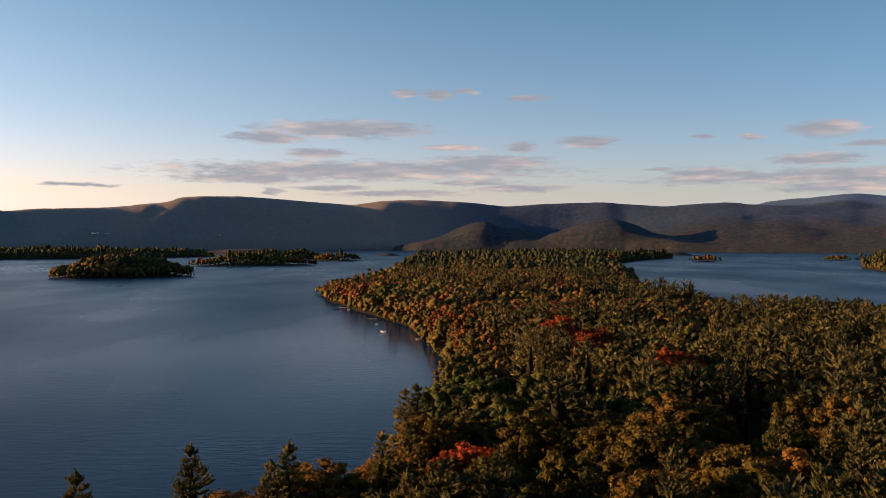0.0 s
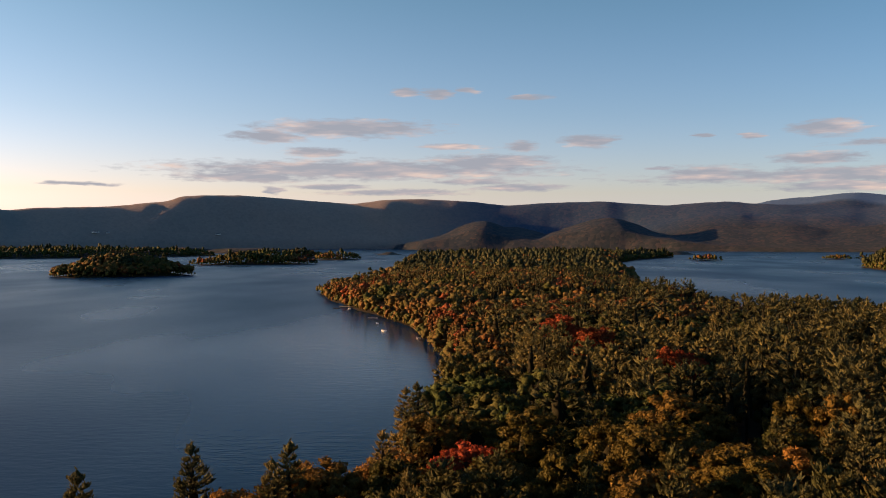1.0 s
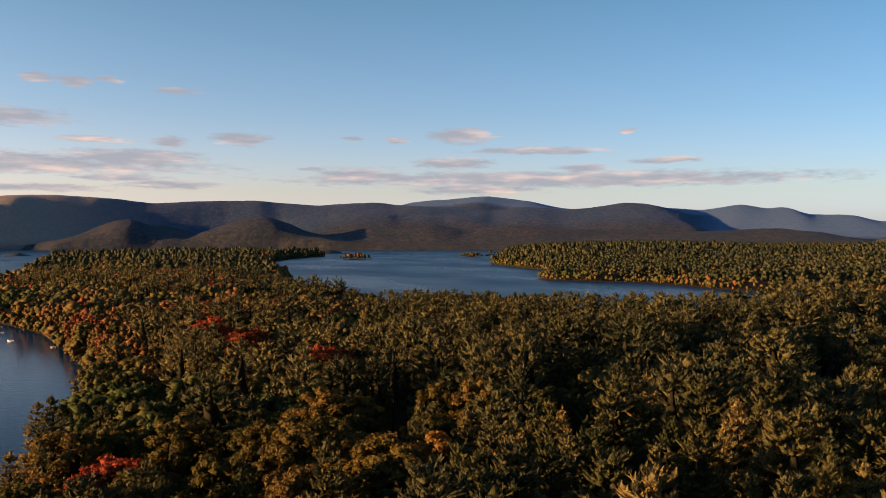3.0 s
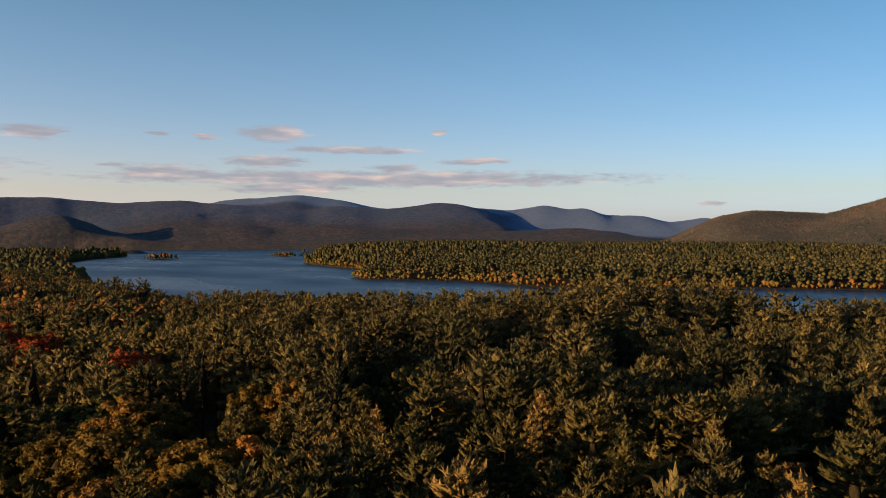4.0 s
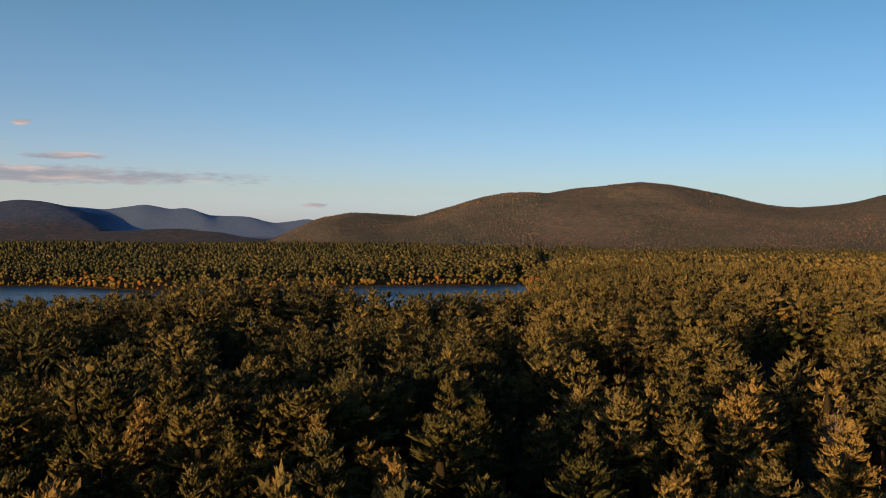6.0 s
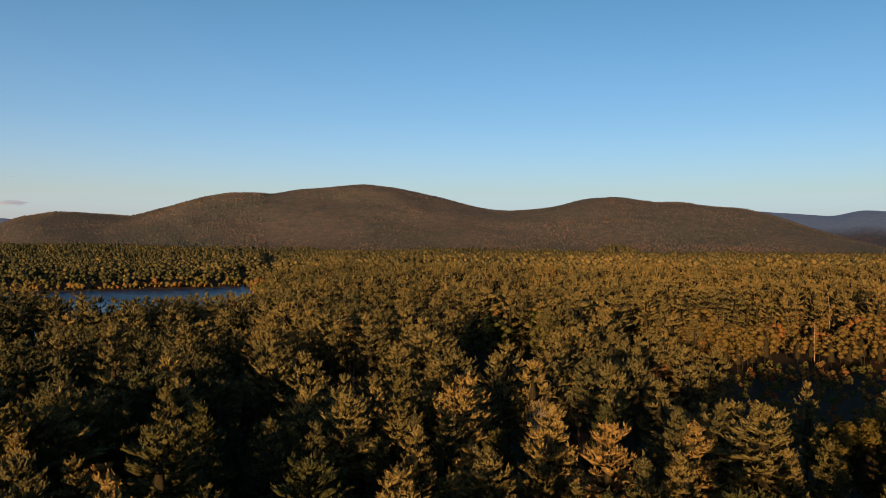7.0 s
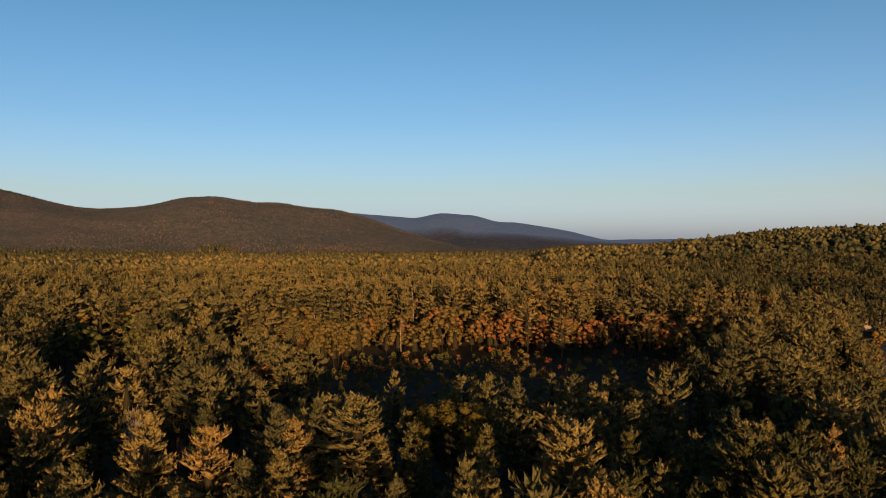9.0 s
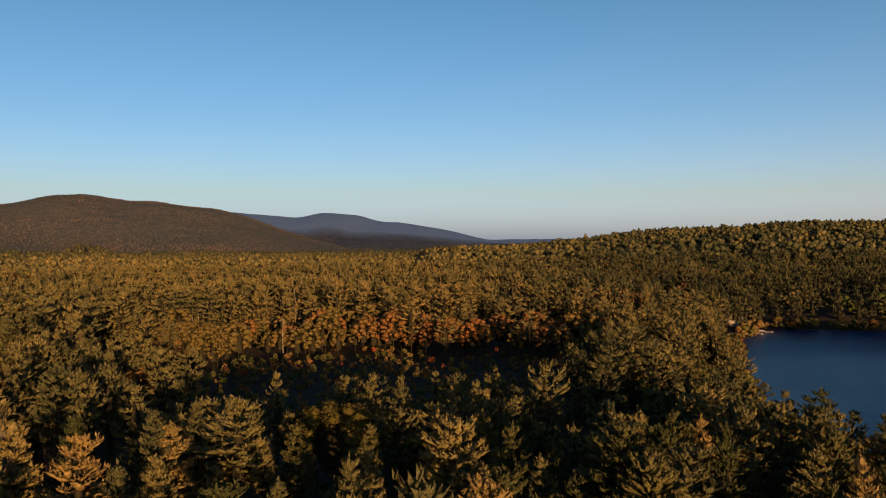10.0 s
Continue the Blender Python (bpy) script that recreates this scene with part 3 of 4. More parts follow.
def leafy_crown(high, wide, start, lobes, leaves, size, fine=True):
    """A broadleaf crown: lobes of leaf sprays over an uneven dome, with gaps between them."""
    shape = Shape()
    mid, half = high * (1 + start) / 2, high * (1 - start) / 2
    lump = wide * 1.45 / math.sqrt(lobes)
    for k in range(lobes):
        zed = 1 - 1.5 * (k + 0.5) / lobes
        ang = k * 2.4 + rng.uniform(-0.5, 0.5)
        flat = math.sqrt(max(0.0, 1 - zed * zed))
        n = np.array((math.cos(ang) * flat, math.sin(ang) * flat, zed))
        at = n * (np.array((wide, wide, half)) - lump * 0.6) * rng.uniform(0.72, 1.08) + np.array((0, 0, mid))
        rad = lump * rng.uniform(0.7, 1.15)
        lobe(shape, at, rad, fine)
        for _ in range(leaves):
            d = unit(n * 0.8 + rng.normal(0, 0.75, 3))
            p = at + d * rad * np.array((1, 1, 0.8)) * rng.uniform(0.85, 1.2)
            face = unit(d + rng.normal(0, 0.5, 3))
            a = unit(np.cross(face, rng.normal(0, 1, 3)))
            b = np.cross(face, a)
            s = size * rng.uniform(0.6, 1.25)
            shape.add([p + a * s, p - a * s * 0.6 + b * s * 0.8, p - a * s * 0.6 - b * s * 0.8], [(0, 1, 2)])
    return shape


def trunk_mesh(name, high, radius, mat, limbs=0, reach=2.0, sides=6, low=0.4):
    """A tapered trunk, with bare limbs where they show."""
    bm = bmesh.new()

    def pole(a, b, ra, rb, n):
        a, b = Vector(a), Vector(b)
        q = (b - a).to_track_quat("Z", "Y")
        rings = [[bm.verts.new(c + q @ Vector((math.cos(2 * math.pi * k / n) * rr, math.sin(2 * math.pi * k / n) * rr, 0))) for k in range(n)]
                 for c, rr in ((a, ra), (a.lerp(b, 0.5) + Vector(rng.normal(0, 0.03 * (b - a).length, 3)), (ra + rb) / 2), (b, rb))]
        for s, e in zip(rings, rings[1:]):
            for k in range(n):
                bm.faces.new((s[k], s[(k + 1) % n], e[(k + 1) % n], e[k]))
        bm.faces.new(rings[-1])
    pole((0, 0, -0.6), (0, 0, high), radius, radius * 0.22, sides)
    for i in range(limbs):
        z, a = high * rng.uniform(low, low + 0.45), rng.uniform(0, 6.28)
        l = reach * rng.uniform(0.5, 1.1)
        pole((0, 0, z), (math.cos(a) * l, math.sin(a) * l, z + l * rng.uniform(0.15, 0.8)), radius * 0.3, radius * 0.08, 3)
    me = bpy.data.meshes.new(name)
    bm.to_mesh(me)
    bm.free()
    me.materials.append(mat)
    return me


def crown_mesh(name, shape, mat):
    me = bpy.data.meshes.new(name)
    verts, faces, dark = shape
    me.from_pydata(verts.tolist(), [], faces.tolist())
    me.materials.append(mat)
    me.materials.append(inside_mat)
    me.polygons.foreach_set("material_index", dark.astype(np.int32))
    me.polygons.foreach_set("use_smooth", np.full(len(faces), True))
    return me


def tree(name, trunk_me, crown_me, label, group):
    """A tree on an empty at its foot, with a trunk and a crown."""
    top = new(name)
    top.empty_display_size = 0.5
    for part_name, me in (("trunk", trunk_me), ("crown", crown_me)):
        ob = new(part_name, me)
        ob.parent = top
    return tagged(top, label, "tree", group)


# where trees stand: a jittered grid, thinned over water, fields and clearings
CLEARINGS = [(-107, 264, 56, 84), (-99, 262, 30, 54), (-117, 285, 30, 58), (-82.5, 240, 16, 70), (-91.7, 300, 8, 45), (-97.5, 168, 12, 22), (-57.4, 430, 17, 55),
             (-46.8, 230, 8, 24), (-55, 186, 8, 20), (-51, 140, 9, 13), (-33, 150, 8, 14), (-72, 200, 10, 22), (-66, 150, 9, 14), (-123, 165, 10, 20),
             (-130.6, 1485, 42, 30), (-20, 175, 7, 14), (-88, 140, 9, 12), (-85.1, 137, 4.5, 10), (-72.5, 177, 4, 9), (-111, 128, 9, 12), (-131.3, 400, 9, 75)]


def in_clearing(x, y):
    out = np.zeros(x.shape, bool)
    for a, r, hw, hd in CLEARINGS:
        c, t = polar(a, r), polar(a - 90, 1)
        u = ((x - c.x) * t.x + (y - c.y) * t.y) / hw
        v = ((x - c.x) * -t.y + (y - c.y) * t.x) / hd
        out |= u * u + v * v < 1 + fbm(x / 9, y / 9, 2, 31)
    return out


def stand(r0, r1, step, az0=-146, az1=33, out=1.5, open_ground=False):
    """Tree places between two distances."""
    n = int(r1 / step) + 1
    gx, gy = np.meshgrid(np.arange(-n, n + 1) * step, np.arange(-n, n + 1) * step)
    gx = gx + (np.arange(2 * n + 1) % 2)[:, None] * step / 2
    x = (gx + rng.uniform(-0.46, 0.46, gx.shape) * step).ravel()
    y = (gy + rng.uniform(-0.46, 0.46, gy.shape) * step).ravel()
    x, y = x * 0.88 - y * 0.475, x * 0.475 + y * 0.88
    x, y = x + fbm(x / 50, y / 50, 2, 71) * 40, y + fbm(x / 50, y / 50, 2, 81) * 40
    keep = rng.uniform(0, 1, x.shape) > 0.10
    x, y = x[keep], y[keep]
    r, az = np.hypot(x, y), bearing(x, y)
    az = np.where(az > az1, np.where(az - 360 >= az0, az - 360, az), az)
    keep = (r >= r0) & (r < r1) & (az > az0) & (az < az1)
    x, y = x[keep], y[keep]
    d = land(x, y)
    keep = (d > out) & (in_clearing(x, y) == open_ground)
    x, y, d = x[keep], y[keep], d[keep]
    return x, y, height(x, y), d, np.hypot(x, y), bearing(x, y)


def kinds(x, y, d, r, az):
    """Which trees are broadleaved, and how far their leaves have turned."""
    share = np.interp(az, [-130, -100, -60, -26, -16, 4], [0.22, 0.16, 0.14, 0.22, 0.66, 0.72])
    share = np.where((r > 300) & (r < 385) & (az < -94) & (az > -123), 0.95, share)
    share = np.where((d < 16) & (r > 190) & (az > -128), share + np.where((r > 880) & (az < -26), 0.25, 0.6), share)
    share = np.where(r > 900, share + 0.02, share)
    broad = fbm(x / 38, y / 38, 3, 41) * 1.5 + 0.5 + rng.uniform(-0.3, 0.3, x.shape) < share
    turn = 0.40 + fbm(x / 55, y / 55, 3, 51) * 1.0 + rng.normal(0, 0.16, x.shape)
    turn += np.where((d < 14) & (r > 350), 0.12, 0) + np.where((r > 300) & (r < 385) & (az < -94) & (az > -123), 0.12, 0)
    turn += np.where((r < 230) & (az > -24), -0.22, 0) + np.where((r > 250) & (r < 900) & (az > -19), 0.13, 0) + np.where(r > 2200, -0.15, 0)
    edge = (r > 300) & (r < 400) & (az < -94) & (az > -123)
    return broad, np.clip(np.where(edge, np.clip(turn, 0.5, 0.82), turn), 0, 1)


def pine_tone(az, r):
    """Needle yellowing by place; darker green by and across the channel also paints shade."""
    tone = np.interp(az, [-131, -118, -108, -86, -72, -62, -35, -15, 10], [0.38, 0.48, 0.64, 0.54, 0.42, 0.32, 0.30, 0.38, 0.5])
    # lower tone on the southern rise paints the shade lying there
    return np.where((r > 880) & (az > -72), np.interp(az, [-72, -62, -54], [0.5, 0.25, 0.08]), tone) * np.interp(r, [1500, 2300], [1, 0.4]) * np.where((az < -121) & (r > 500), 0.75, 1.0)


def forest(name, x, y, z, size, tint, templates, mat, label):
    """Many trees too far off to be told apart, in one mesh."""
    if len(x) == 0:
        return
    which = rng.integers(0, len(templates), len(x))
    verts, faces, tints, insides, count = [], [], [], [], 0
    for k, (tpl, tris, dark) in enumerate(templates):
        s = which == k
        n = int(s.sum())
        a = rng.uniform(0, 2 * np.pi, n)
        c, si = np.cos(a)[:, None], np.sin(a)[:, None]
        wide = (size[s] * rng.uniform(0.82, 1.22, n))[:, None]
        vx, vy, vz = tpl[:, 0][None], tpl[:, 1][None], tpl[:, 2][None]
        v = np.stack([(vx * c - vy * si) * wide + x[s][:, None], (vx * si + vy * c) * wide + y[s][:, None], vz * size[s][:, None] + z[s][:, None]], -1)
        verts.append(v.reshape(-1, 3))
        faces.append((tris[None] + (np.arange(n) * len(tpl))[:, None, None] + count).reshape(-1, 3))
        count += n * len(tpl)
        tints.append(np.repeat(tint[s], len(tpl)))
        insides.append(np.tile(dark, n))
    ob = mesh_object(name, np.concatenate(verts), np.concatenate(faces), mat, tint=np.concatenate(tints), smooth_faces=True)
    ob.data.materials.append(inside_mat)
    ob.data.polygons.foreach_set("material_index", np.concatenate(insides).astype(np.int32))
    tagged(ob, label, "forest", kind="stuff")


def tree_size(x, y, d, r, az):
    s = 1.0 + fbm(x / 60, y / 60, 2, 61) * 0.36 + rng.normal(0, 0.15, x.shape) * np.interp(r, [200, 500], [1, 0.6])
    s *= np.interp(d, [0, 25], [0.86, 1.0])
    s *= np.where((r > 300) & (r < 385) & (az < -94) & (az > -123), 0.86, 1.0)
    s *= np.where((r > 700) & (r < 930) & (az > 3), 0.78, 1.0)
    s *= np.where((r > 880) & (az < -26) & (az > -78), np.interp(az, [-78, -67, -56], [1.0, 0.86, 0.74]), 1.0) * np.where((r > 360) & (r < 880) & (az < -58.5) & (az > -67.5), 0.88, 1.0) * np.where((r > 300) & (r < 560) & (az < -43) & (az > -53), 1.06, 1.0)
    low = (r > 340) & (r < 560) & (((az < -15) & (az > -43)) | ((az < -53) & (az > -67)))      # younger woods by the channel
    s = np.where(low, np.minimum(s, np.interp(r, [340, 480], [1.1, 0.99]) + rng.uniform(-0.12, 0.06, x.shape)), s)
    s = s * np.where(az < -67, np.interp(r, [1150, 1600], [1, 0.7]), 1.0)
    front = (r > 140) & (r < 205) & (az < -95) & (az > -119)      # lower pines before the clearing
    s = np.where(front, np.minimum(s, 0.92), s)
    return np.clip(s, 0.45, 1.24)


PINE_H, LEAF_H = 21.0, 16.0


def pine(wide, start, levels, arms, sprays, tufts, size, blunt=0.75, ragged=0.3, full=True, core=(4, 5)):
    """A whole pine crown with shade painted as a dark core; far ones carry their trunk along."""
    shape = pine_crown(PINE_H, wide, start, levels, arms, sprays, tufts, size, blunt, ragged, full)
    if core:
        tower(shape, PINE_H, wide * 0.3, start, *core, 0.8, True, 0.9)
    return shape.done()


def with_trunk(shape, high, radius):
    """Sets a plain tapered trunk under a forest crown."""
    v, f, dark = shape
    ring = [(math.cos(a) * q, math.sin(a) * q, z) for z, q in ((-0.5, radius), (high, radius * 0.7)) for a in (0.0, 2.09, 4.19)]
    n = len(v)
    tris = [(n + a, n + b, n + c) for k in range(3) for a, b, c in ((k, (k + 1) % 3, 3 + k), ((k + 1) % 3, 3 + (k + 1) % 3, 3 + k))]
    return np.concatenate([v, ring]), np.concatenate([f, tris]), np.concatenate([dark, np.full(6, True)])


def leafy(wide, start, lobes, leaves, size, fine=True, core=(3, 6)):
    """A whole broadleaf crown with shade painted as a dark core."""
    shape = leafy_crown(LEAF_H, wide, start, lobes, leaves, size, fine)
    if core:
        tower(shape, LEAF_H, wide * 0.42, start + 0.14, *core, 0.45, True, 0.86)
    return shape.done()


near_pines = [pine(w, s, lv, arms, 3, 8, 0.6, blunt, rg, False) for w, s, lv, arms, blunt, rg in
              ((3.8, 0.46, 11, 7, 0.75, 0.3), (3.2, 0.48, 11, 6, 0.8, 0.3), (4.4, 0.5, 10, 7, 0.52, 0.4), (3.5, 0.42, 12, 6, 0.85, 0.28), (4.2, 0.56, 9, 7, 0.48, 0.45), (2.8, 0.5, 10, 6, 0.65, 0.35))]
near_leafy = [leafy(w, s, n, 44, 0.26, False) for w, s, n in ((4.2, 0.38, 40), (5.0, 0.44, 48), (3.6, 0.38, 34), (4.6, 0.46, 42))]
# plainer crowns for the woods, by distance
PINE_SHAPES = ((5.0, 0.46, 0.6), (3.9, 0.5, 0.68), (5.8, 0.52, 0.45), (4.4, 0.42, 0.65))


def clumps(high, wide, start, rows, tall=0.9):
    """A far crown of a few rounded masses; rows hold height, reach and count."""
    shape = Shape()
    for u, reach, count in rows:
        for k in range(count):
            a = 6.28 * (k + rng.uniform(-0.25, 0.25)) / count + u * 9
            off = reach * rng.uniform(0.7, 1.15) if count > 1 else 0.1
            lobe(shape, np.array((math.cos(a) * wide * off, math.sin(a) * wide * off, high * (start + (1 - start) * u))), wide * rng.uniform(0.52, 0.7) * (1.1 - 0.35 * u), False, tall)
    return shape.done()


WOOD_PINES = [[with_trunk(pine(w, s, 8, 5, 2, 6, 1.0, b, 0.35, False), PINE_H * 0.6, 0.3) for w, s, b in PINE_SHAPES],
              [with_trunk(pine(w, s - 0.1, 6, 5, 1, 5, 1.3, b, 0.38, False, (2, 4)), PINE_H * 0.6, 0.3) for w, s, b in PINE_SHAPES],
              [pine(w * 1.1, s - 0.16, 4, 3, 1, 3, 2.0, b, 0.38, False, (1, 4)) for w, s, b in PINE_SHAPES],
              [clumps(PINE_H, w * 1.2, s, ((0.3, 0.4, 2), (0.74, 0.3, 1)), 1.0) for w, s, b in PINE_SHAPES],
              [clumps(PINE_H, w * 1.4, s, ((0.42, 0.2, 1),), 1.6) for w, s, b in PINE_SHAPES]]
LEAF_SHAPES = ((4.4, 0.32), (5.2, 0.38), (3.7, 0.32))
WOOD_LEAFY = [[with_trunk(leafy(w, s, 24, 9, 0.40, False), LEAF_H * 0.6, 0.25) for w, s in LEAF_SHAPES],
              [with_trunk(leafy(w, s - 0.24, 20, 6, 0.5, False, (2, 4)), LEAF_H * 0.5, 0.25) for w, s in LEAF_SHAPES],
              [leafy(w, s - 0.1, 8, 1, 0.9, False, None) for w, s in LEAF_SHAPES],
              [leafy(w * 1.1, s - 0.2, 3, 0, 1.0, False, None) for w, s in LEAF_SHAPES],
              [clumps(LEAF_H, w * 1.7, s, ((0.35, 0.2, 1),), 1.2) for w, s in LEAF_SHAPES]]
HILL_TREES = [tower(Shape(), 12.0, w, 0.15, 1, 5).done() for w in (7.4, 6.4, 8.4)]

# trees that stand out singly
SINGLE_PINES = [(1.9, 166, 1.14), (2.6, 172, 1.05), (4.1, 130, 1.06), (16.4, 124, 1.16), (10.2, 121, 1.12), (11.3, 117, 1.05), (22.7, 112, 1.16)]
SINGLE_GOLDS = [(13.2, 117, 1.16), (12.1, 120, 1.1), (8.6, 124, 1.18), (7.7, 127, 1.2), (14.7, 115, 1.1), (20.8, 110, 1.12), (24.2, 107, 1.2), (18.6, 113, 1.1), (3.6, 138, 1.1)]
SINGLE_REDS = [(16.9, 117, 1.05), (6.9, 126, 0.95), (5.6, 128, 0.9), (-1.3, 142, 1.05), (-14.8, 222, 1.32), (-15.5, 225, 1.25), (-7.5, 318, 1.36), (-9.6, 276, 1.3), (-10.0, 281, 1.3), (-3.6, 150, 0.9), (-84.9, 118, 0.6), (-91, 123, 0.55)]

trunk_pine = trunk_mesh("pine trunk", PINE_H * 0.86, 0.28, bark, 7, 2.2, low=0.12)
trunk_leaf = trunk_mesh("broadleaf trunk", LEAF_H * 0.8, 0.26, bark, 8, 3.2, low=0.3)
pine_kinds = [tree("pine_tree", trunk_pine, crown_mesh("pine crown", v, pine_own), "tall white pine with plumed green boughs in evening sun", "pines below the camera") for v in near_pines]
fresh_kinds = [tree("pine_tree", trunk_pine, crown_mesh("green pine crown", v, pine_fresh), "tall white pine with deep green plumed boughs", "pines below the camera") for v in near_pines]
green_kinds = [tree("broadleaf_tree", trunk_leaf, crown_mesh("leafy crown", v, leaf_green), "round-crowned green broadleaf tree just turning", "broadleaf trees below the camera") for v in near_leafy]
gold_kinds = [tree("golden_tree", trunk_leaf, crown_mesh("golden crown", v, leaf_gold), "broadleaf tree with golden orange autumn leaves", "turned trees below the camera") for v in near_leafy[:2]]
red_kinds = [tree("maple_tree", trunk_leaf, crown_mesh("red crown", v, leaf_red), "small maple with deep red autumn leaves", "red maples below the camera") for v in near_leafy[:2]]
used = defaultdict(int)


def plant(models, x, y, z, s, wide=1.0):
    """Set one tree of that kind; the first of a model is the model itself."""
    k = int(rng.integers(0, len(models)))
    m = Matrix.LocRotScale((x, y, z), Euler((rng.normal(0, 0.02), rng.normal(0, 0.02), rng.uniform(0, 6.28))), (s * wide, s * wide, s))
    ob = models[k]
    used[ob.name] += 1
    if used[ob.name] == 1:
        ob.matrix_basis = m
    else:
        o = copy_thing(ob, m)
        o.matrix_basis = m


NEAR0, NEAR1 = 78.0, 165.0
x, y, z, d, r, az = stand(NEAR0, NEAR1, 6.5)
singles = np.array([polar(a, q)[:2] for a, q, _ in SINGLE_PINES + SINGLE_REDS + SINGLE_GOLDS])
clear = np.min(np.hypot(x[:, None] - singles[:, 0], y[:, None] - singles[:, 1]), 1) > 3.5
x, y, z, d, r, az = (v[clear] for v in (x, y, z, d, r, az))
broad, turn = kinds(x, y, d, r, az)
size = tree_size(x, y, d, r, az)
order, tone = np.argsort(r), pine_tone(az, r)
pines_in_order = [i for i in order if not broad[i]]
far_ones = np.array(pines_in_order[290:], int)
forest("pine_forest", x[far_ones], y[far_ones], z[far_ones], size[far_ones], np.clip(pine_tone(az, r)[far_ones] + rng.normal(0, 0.2, len(far_ones)), 0, 1), WOOD_PINES[0], pine_tint,
       "tall white pines with plumed boughs in evening sun")
for i in order:
    if i in set(far_ones.tolist()):
        continue
    if not broad[i]:
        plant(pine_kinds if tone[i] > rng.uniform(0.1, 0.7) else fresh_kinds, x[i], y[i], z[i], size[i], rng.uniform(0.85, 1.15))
    else:
        models = red_kinds if turn[i] > 0.88 else gold_kinds if turn[i] > 0.62 else green_kinds
        plant(models, x[i], y[i], z[i], size[i] * 1.08, rng.uniform(0.9, 1.2))
for models, rows in ((pine_kinds[3:4], SINGLE_PINES), (red_kinds, SINGLE_REDS), (gold_kinds, SINGLE_GOLDS)):
    for a, q, s in rows:
        p = polar(a, q)
        plant(models, p.x, p.y, float(height(np.array([p.x]), np.array([p.y]))[0]), s, 1.15)

# the woods further off, and round behind the camera
RINGS = [(NEAR1, 300.0, 7.6), (300.0, 470.0, 7.8), (470.0, 900.0, 8.4), (900.0, 1400.0, 8.8), (1400.0, 2700.0, 11.4)]
for (r0, r1, step), pines, leafy in zip(RINGS, WOOD_PINES, WOOD_LEAFY):
    x, y, z, d, r, az = stand(r0, r1, step)
    if r0 >= 1400:      # closer set along the far shores
        inland = d > 40
        close = stand(r0, r1, 8.0)
        edge = close[3] <= 40
        x, y, z, d, r, az = (np.concatenate([v[inland], c[edge]]) for v, c in zip((x, y, z, d, r, az), close))
    if r0 >= 1400:      # the eastern hills have woods of their own
        x, y, z, d, r, az = (v[keep] for keep in [(az > -48) | (r + fbm(x / 260, y / 260, 3, 97) * 700 < 2350) | (az < -118)] for v in (x, y, z, d, r, az))
    if r0 == 900.0:     # the small islands are wooded down to the water
        extra = stand(r0, r1, 6.0, 8, 33, out=0.0)
        x, y, z, d, r, az = (np.concatenate([v, e]) for v, e in zip((x, y, z, d, r, az), extra))
    broad, turn = kinds(x, y, d, r, az)
    size = tree_size(x, y, d, r, az)
    pine_turn = np.clip(pine_tone(az, r) + rng.normal(0, 0.15, x.shape) + fbm(x / 120, y / 120, 3, 95) * 0.5, 0, 1)
    for name, s, tint, models, mat, label in (("pine_forest", ~broad, pine_turn, pines, pine_tint, "dense white pine forest in low evening sun"),
                                              ("broadleaf_forest", broad, turn, leafy, leaf_tint, "broadleaf woods in green, gold and red autumn leaf")):
        forest(name, x[s], y[s], z[s], size[s], tint[s], models, mat, label)
# brush along the waterline and undergrowth between the nearer trees
for r0, r1, step, models in ((120.0, 600.0, 3.2, WOOD_LEAFY[3]), (600.0, 1400.0, 4.4, WOOD_LEAFY[4]), (1400.0, 2700.0, 7.0, WOOD_LEAFY[4])):
    x, y, z, d, r, az = stand(r0, r1, step, out=-2.0)
    e = d < step * 2.0
    forest("shore_brush", x[e], y[e], z[e] - 0.8, rng.uniform(0.2, 0.56, e.sum()) * (1.0 if r0 < 600 else 1.25), np.clip(rng.normal(0.48 if r0 < 1400 else 0.22, 0.16, e.sum()), 0, 1), models, leaf_tint,
           "low autumn brush along the waterline")
x, y, z, d, r, az = stand(100.0, 300.0, 6.2)
forest("undergrowth", x, y, z - 0.8, rng.uniform(0.2, 0.42, len(x)), np.clip(rng.normal(0.3, 0.2, len(x)), 0, 1), WOOD_LEAFY[4], leaf_tint,
       "young green undergrowth between the trunks")
x, y, z, d, r, az = stand(100.0, 470.0, 4.4, open_ground=True)
forest("undergrowth", x, y, z - 0.8, rng.uniform(0.14, 0.30, len(x)), np.clip(rng.normal(0.5, 0.25, len(x)), 0, 1), WOOD_LEAFY[2], leaf_tint,
       "low brush on the clearings in deep shade")
x, y, z, d, r, az = stand(2050.0, 3560.0, 11.6, -118, -48)
broad, turn = kinds(x, y, d, r, az)
rust = fbm(x / 170, y / 170, 4, 91) * 1.0 + fbm(x / 620, y / 620, 3, 93) * 0.7
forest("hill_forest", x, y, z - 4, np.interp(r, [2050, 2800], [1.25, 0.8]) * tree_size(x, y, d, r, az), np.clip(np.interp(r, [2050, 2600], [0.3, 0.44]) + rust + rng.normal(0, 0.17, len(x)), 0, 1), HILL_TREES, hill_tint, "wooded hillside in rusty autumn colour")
for a0, a1, r0 in ((33, 214, 0.0), (-146, 33, 0.0)):
    x, y, z, d, r, az = stand(r0, 240.0 if a0 == 33 else NEAR0, 8.5, a0, a1)
    forest("pine_forest", x, y, z, tree_size(x, y, d, r, az), np.clip(rng.normal(0.45, 0.2, x.shape), 0, 1), WOOD_PINES[1], pine_tint, "dense white pine forest round the hovering camera")

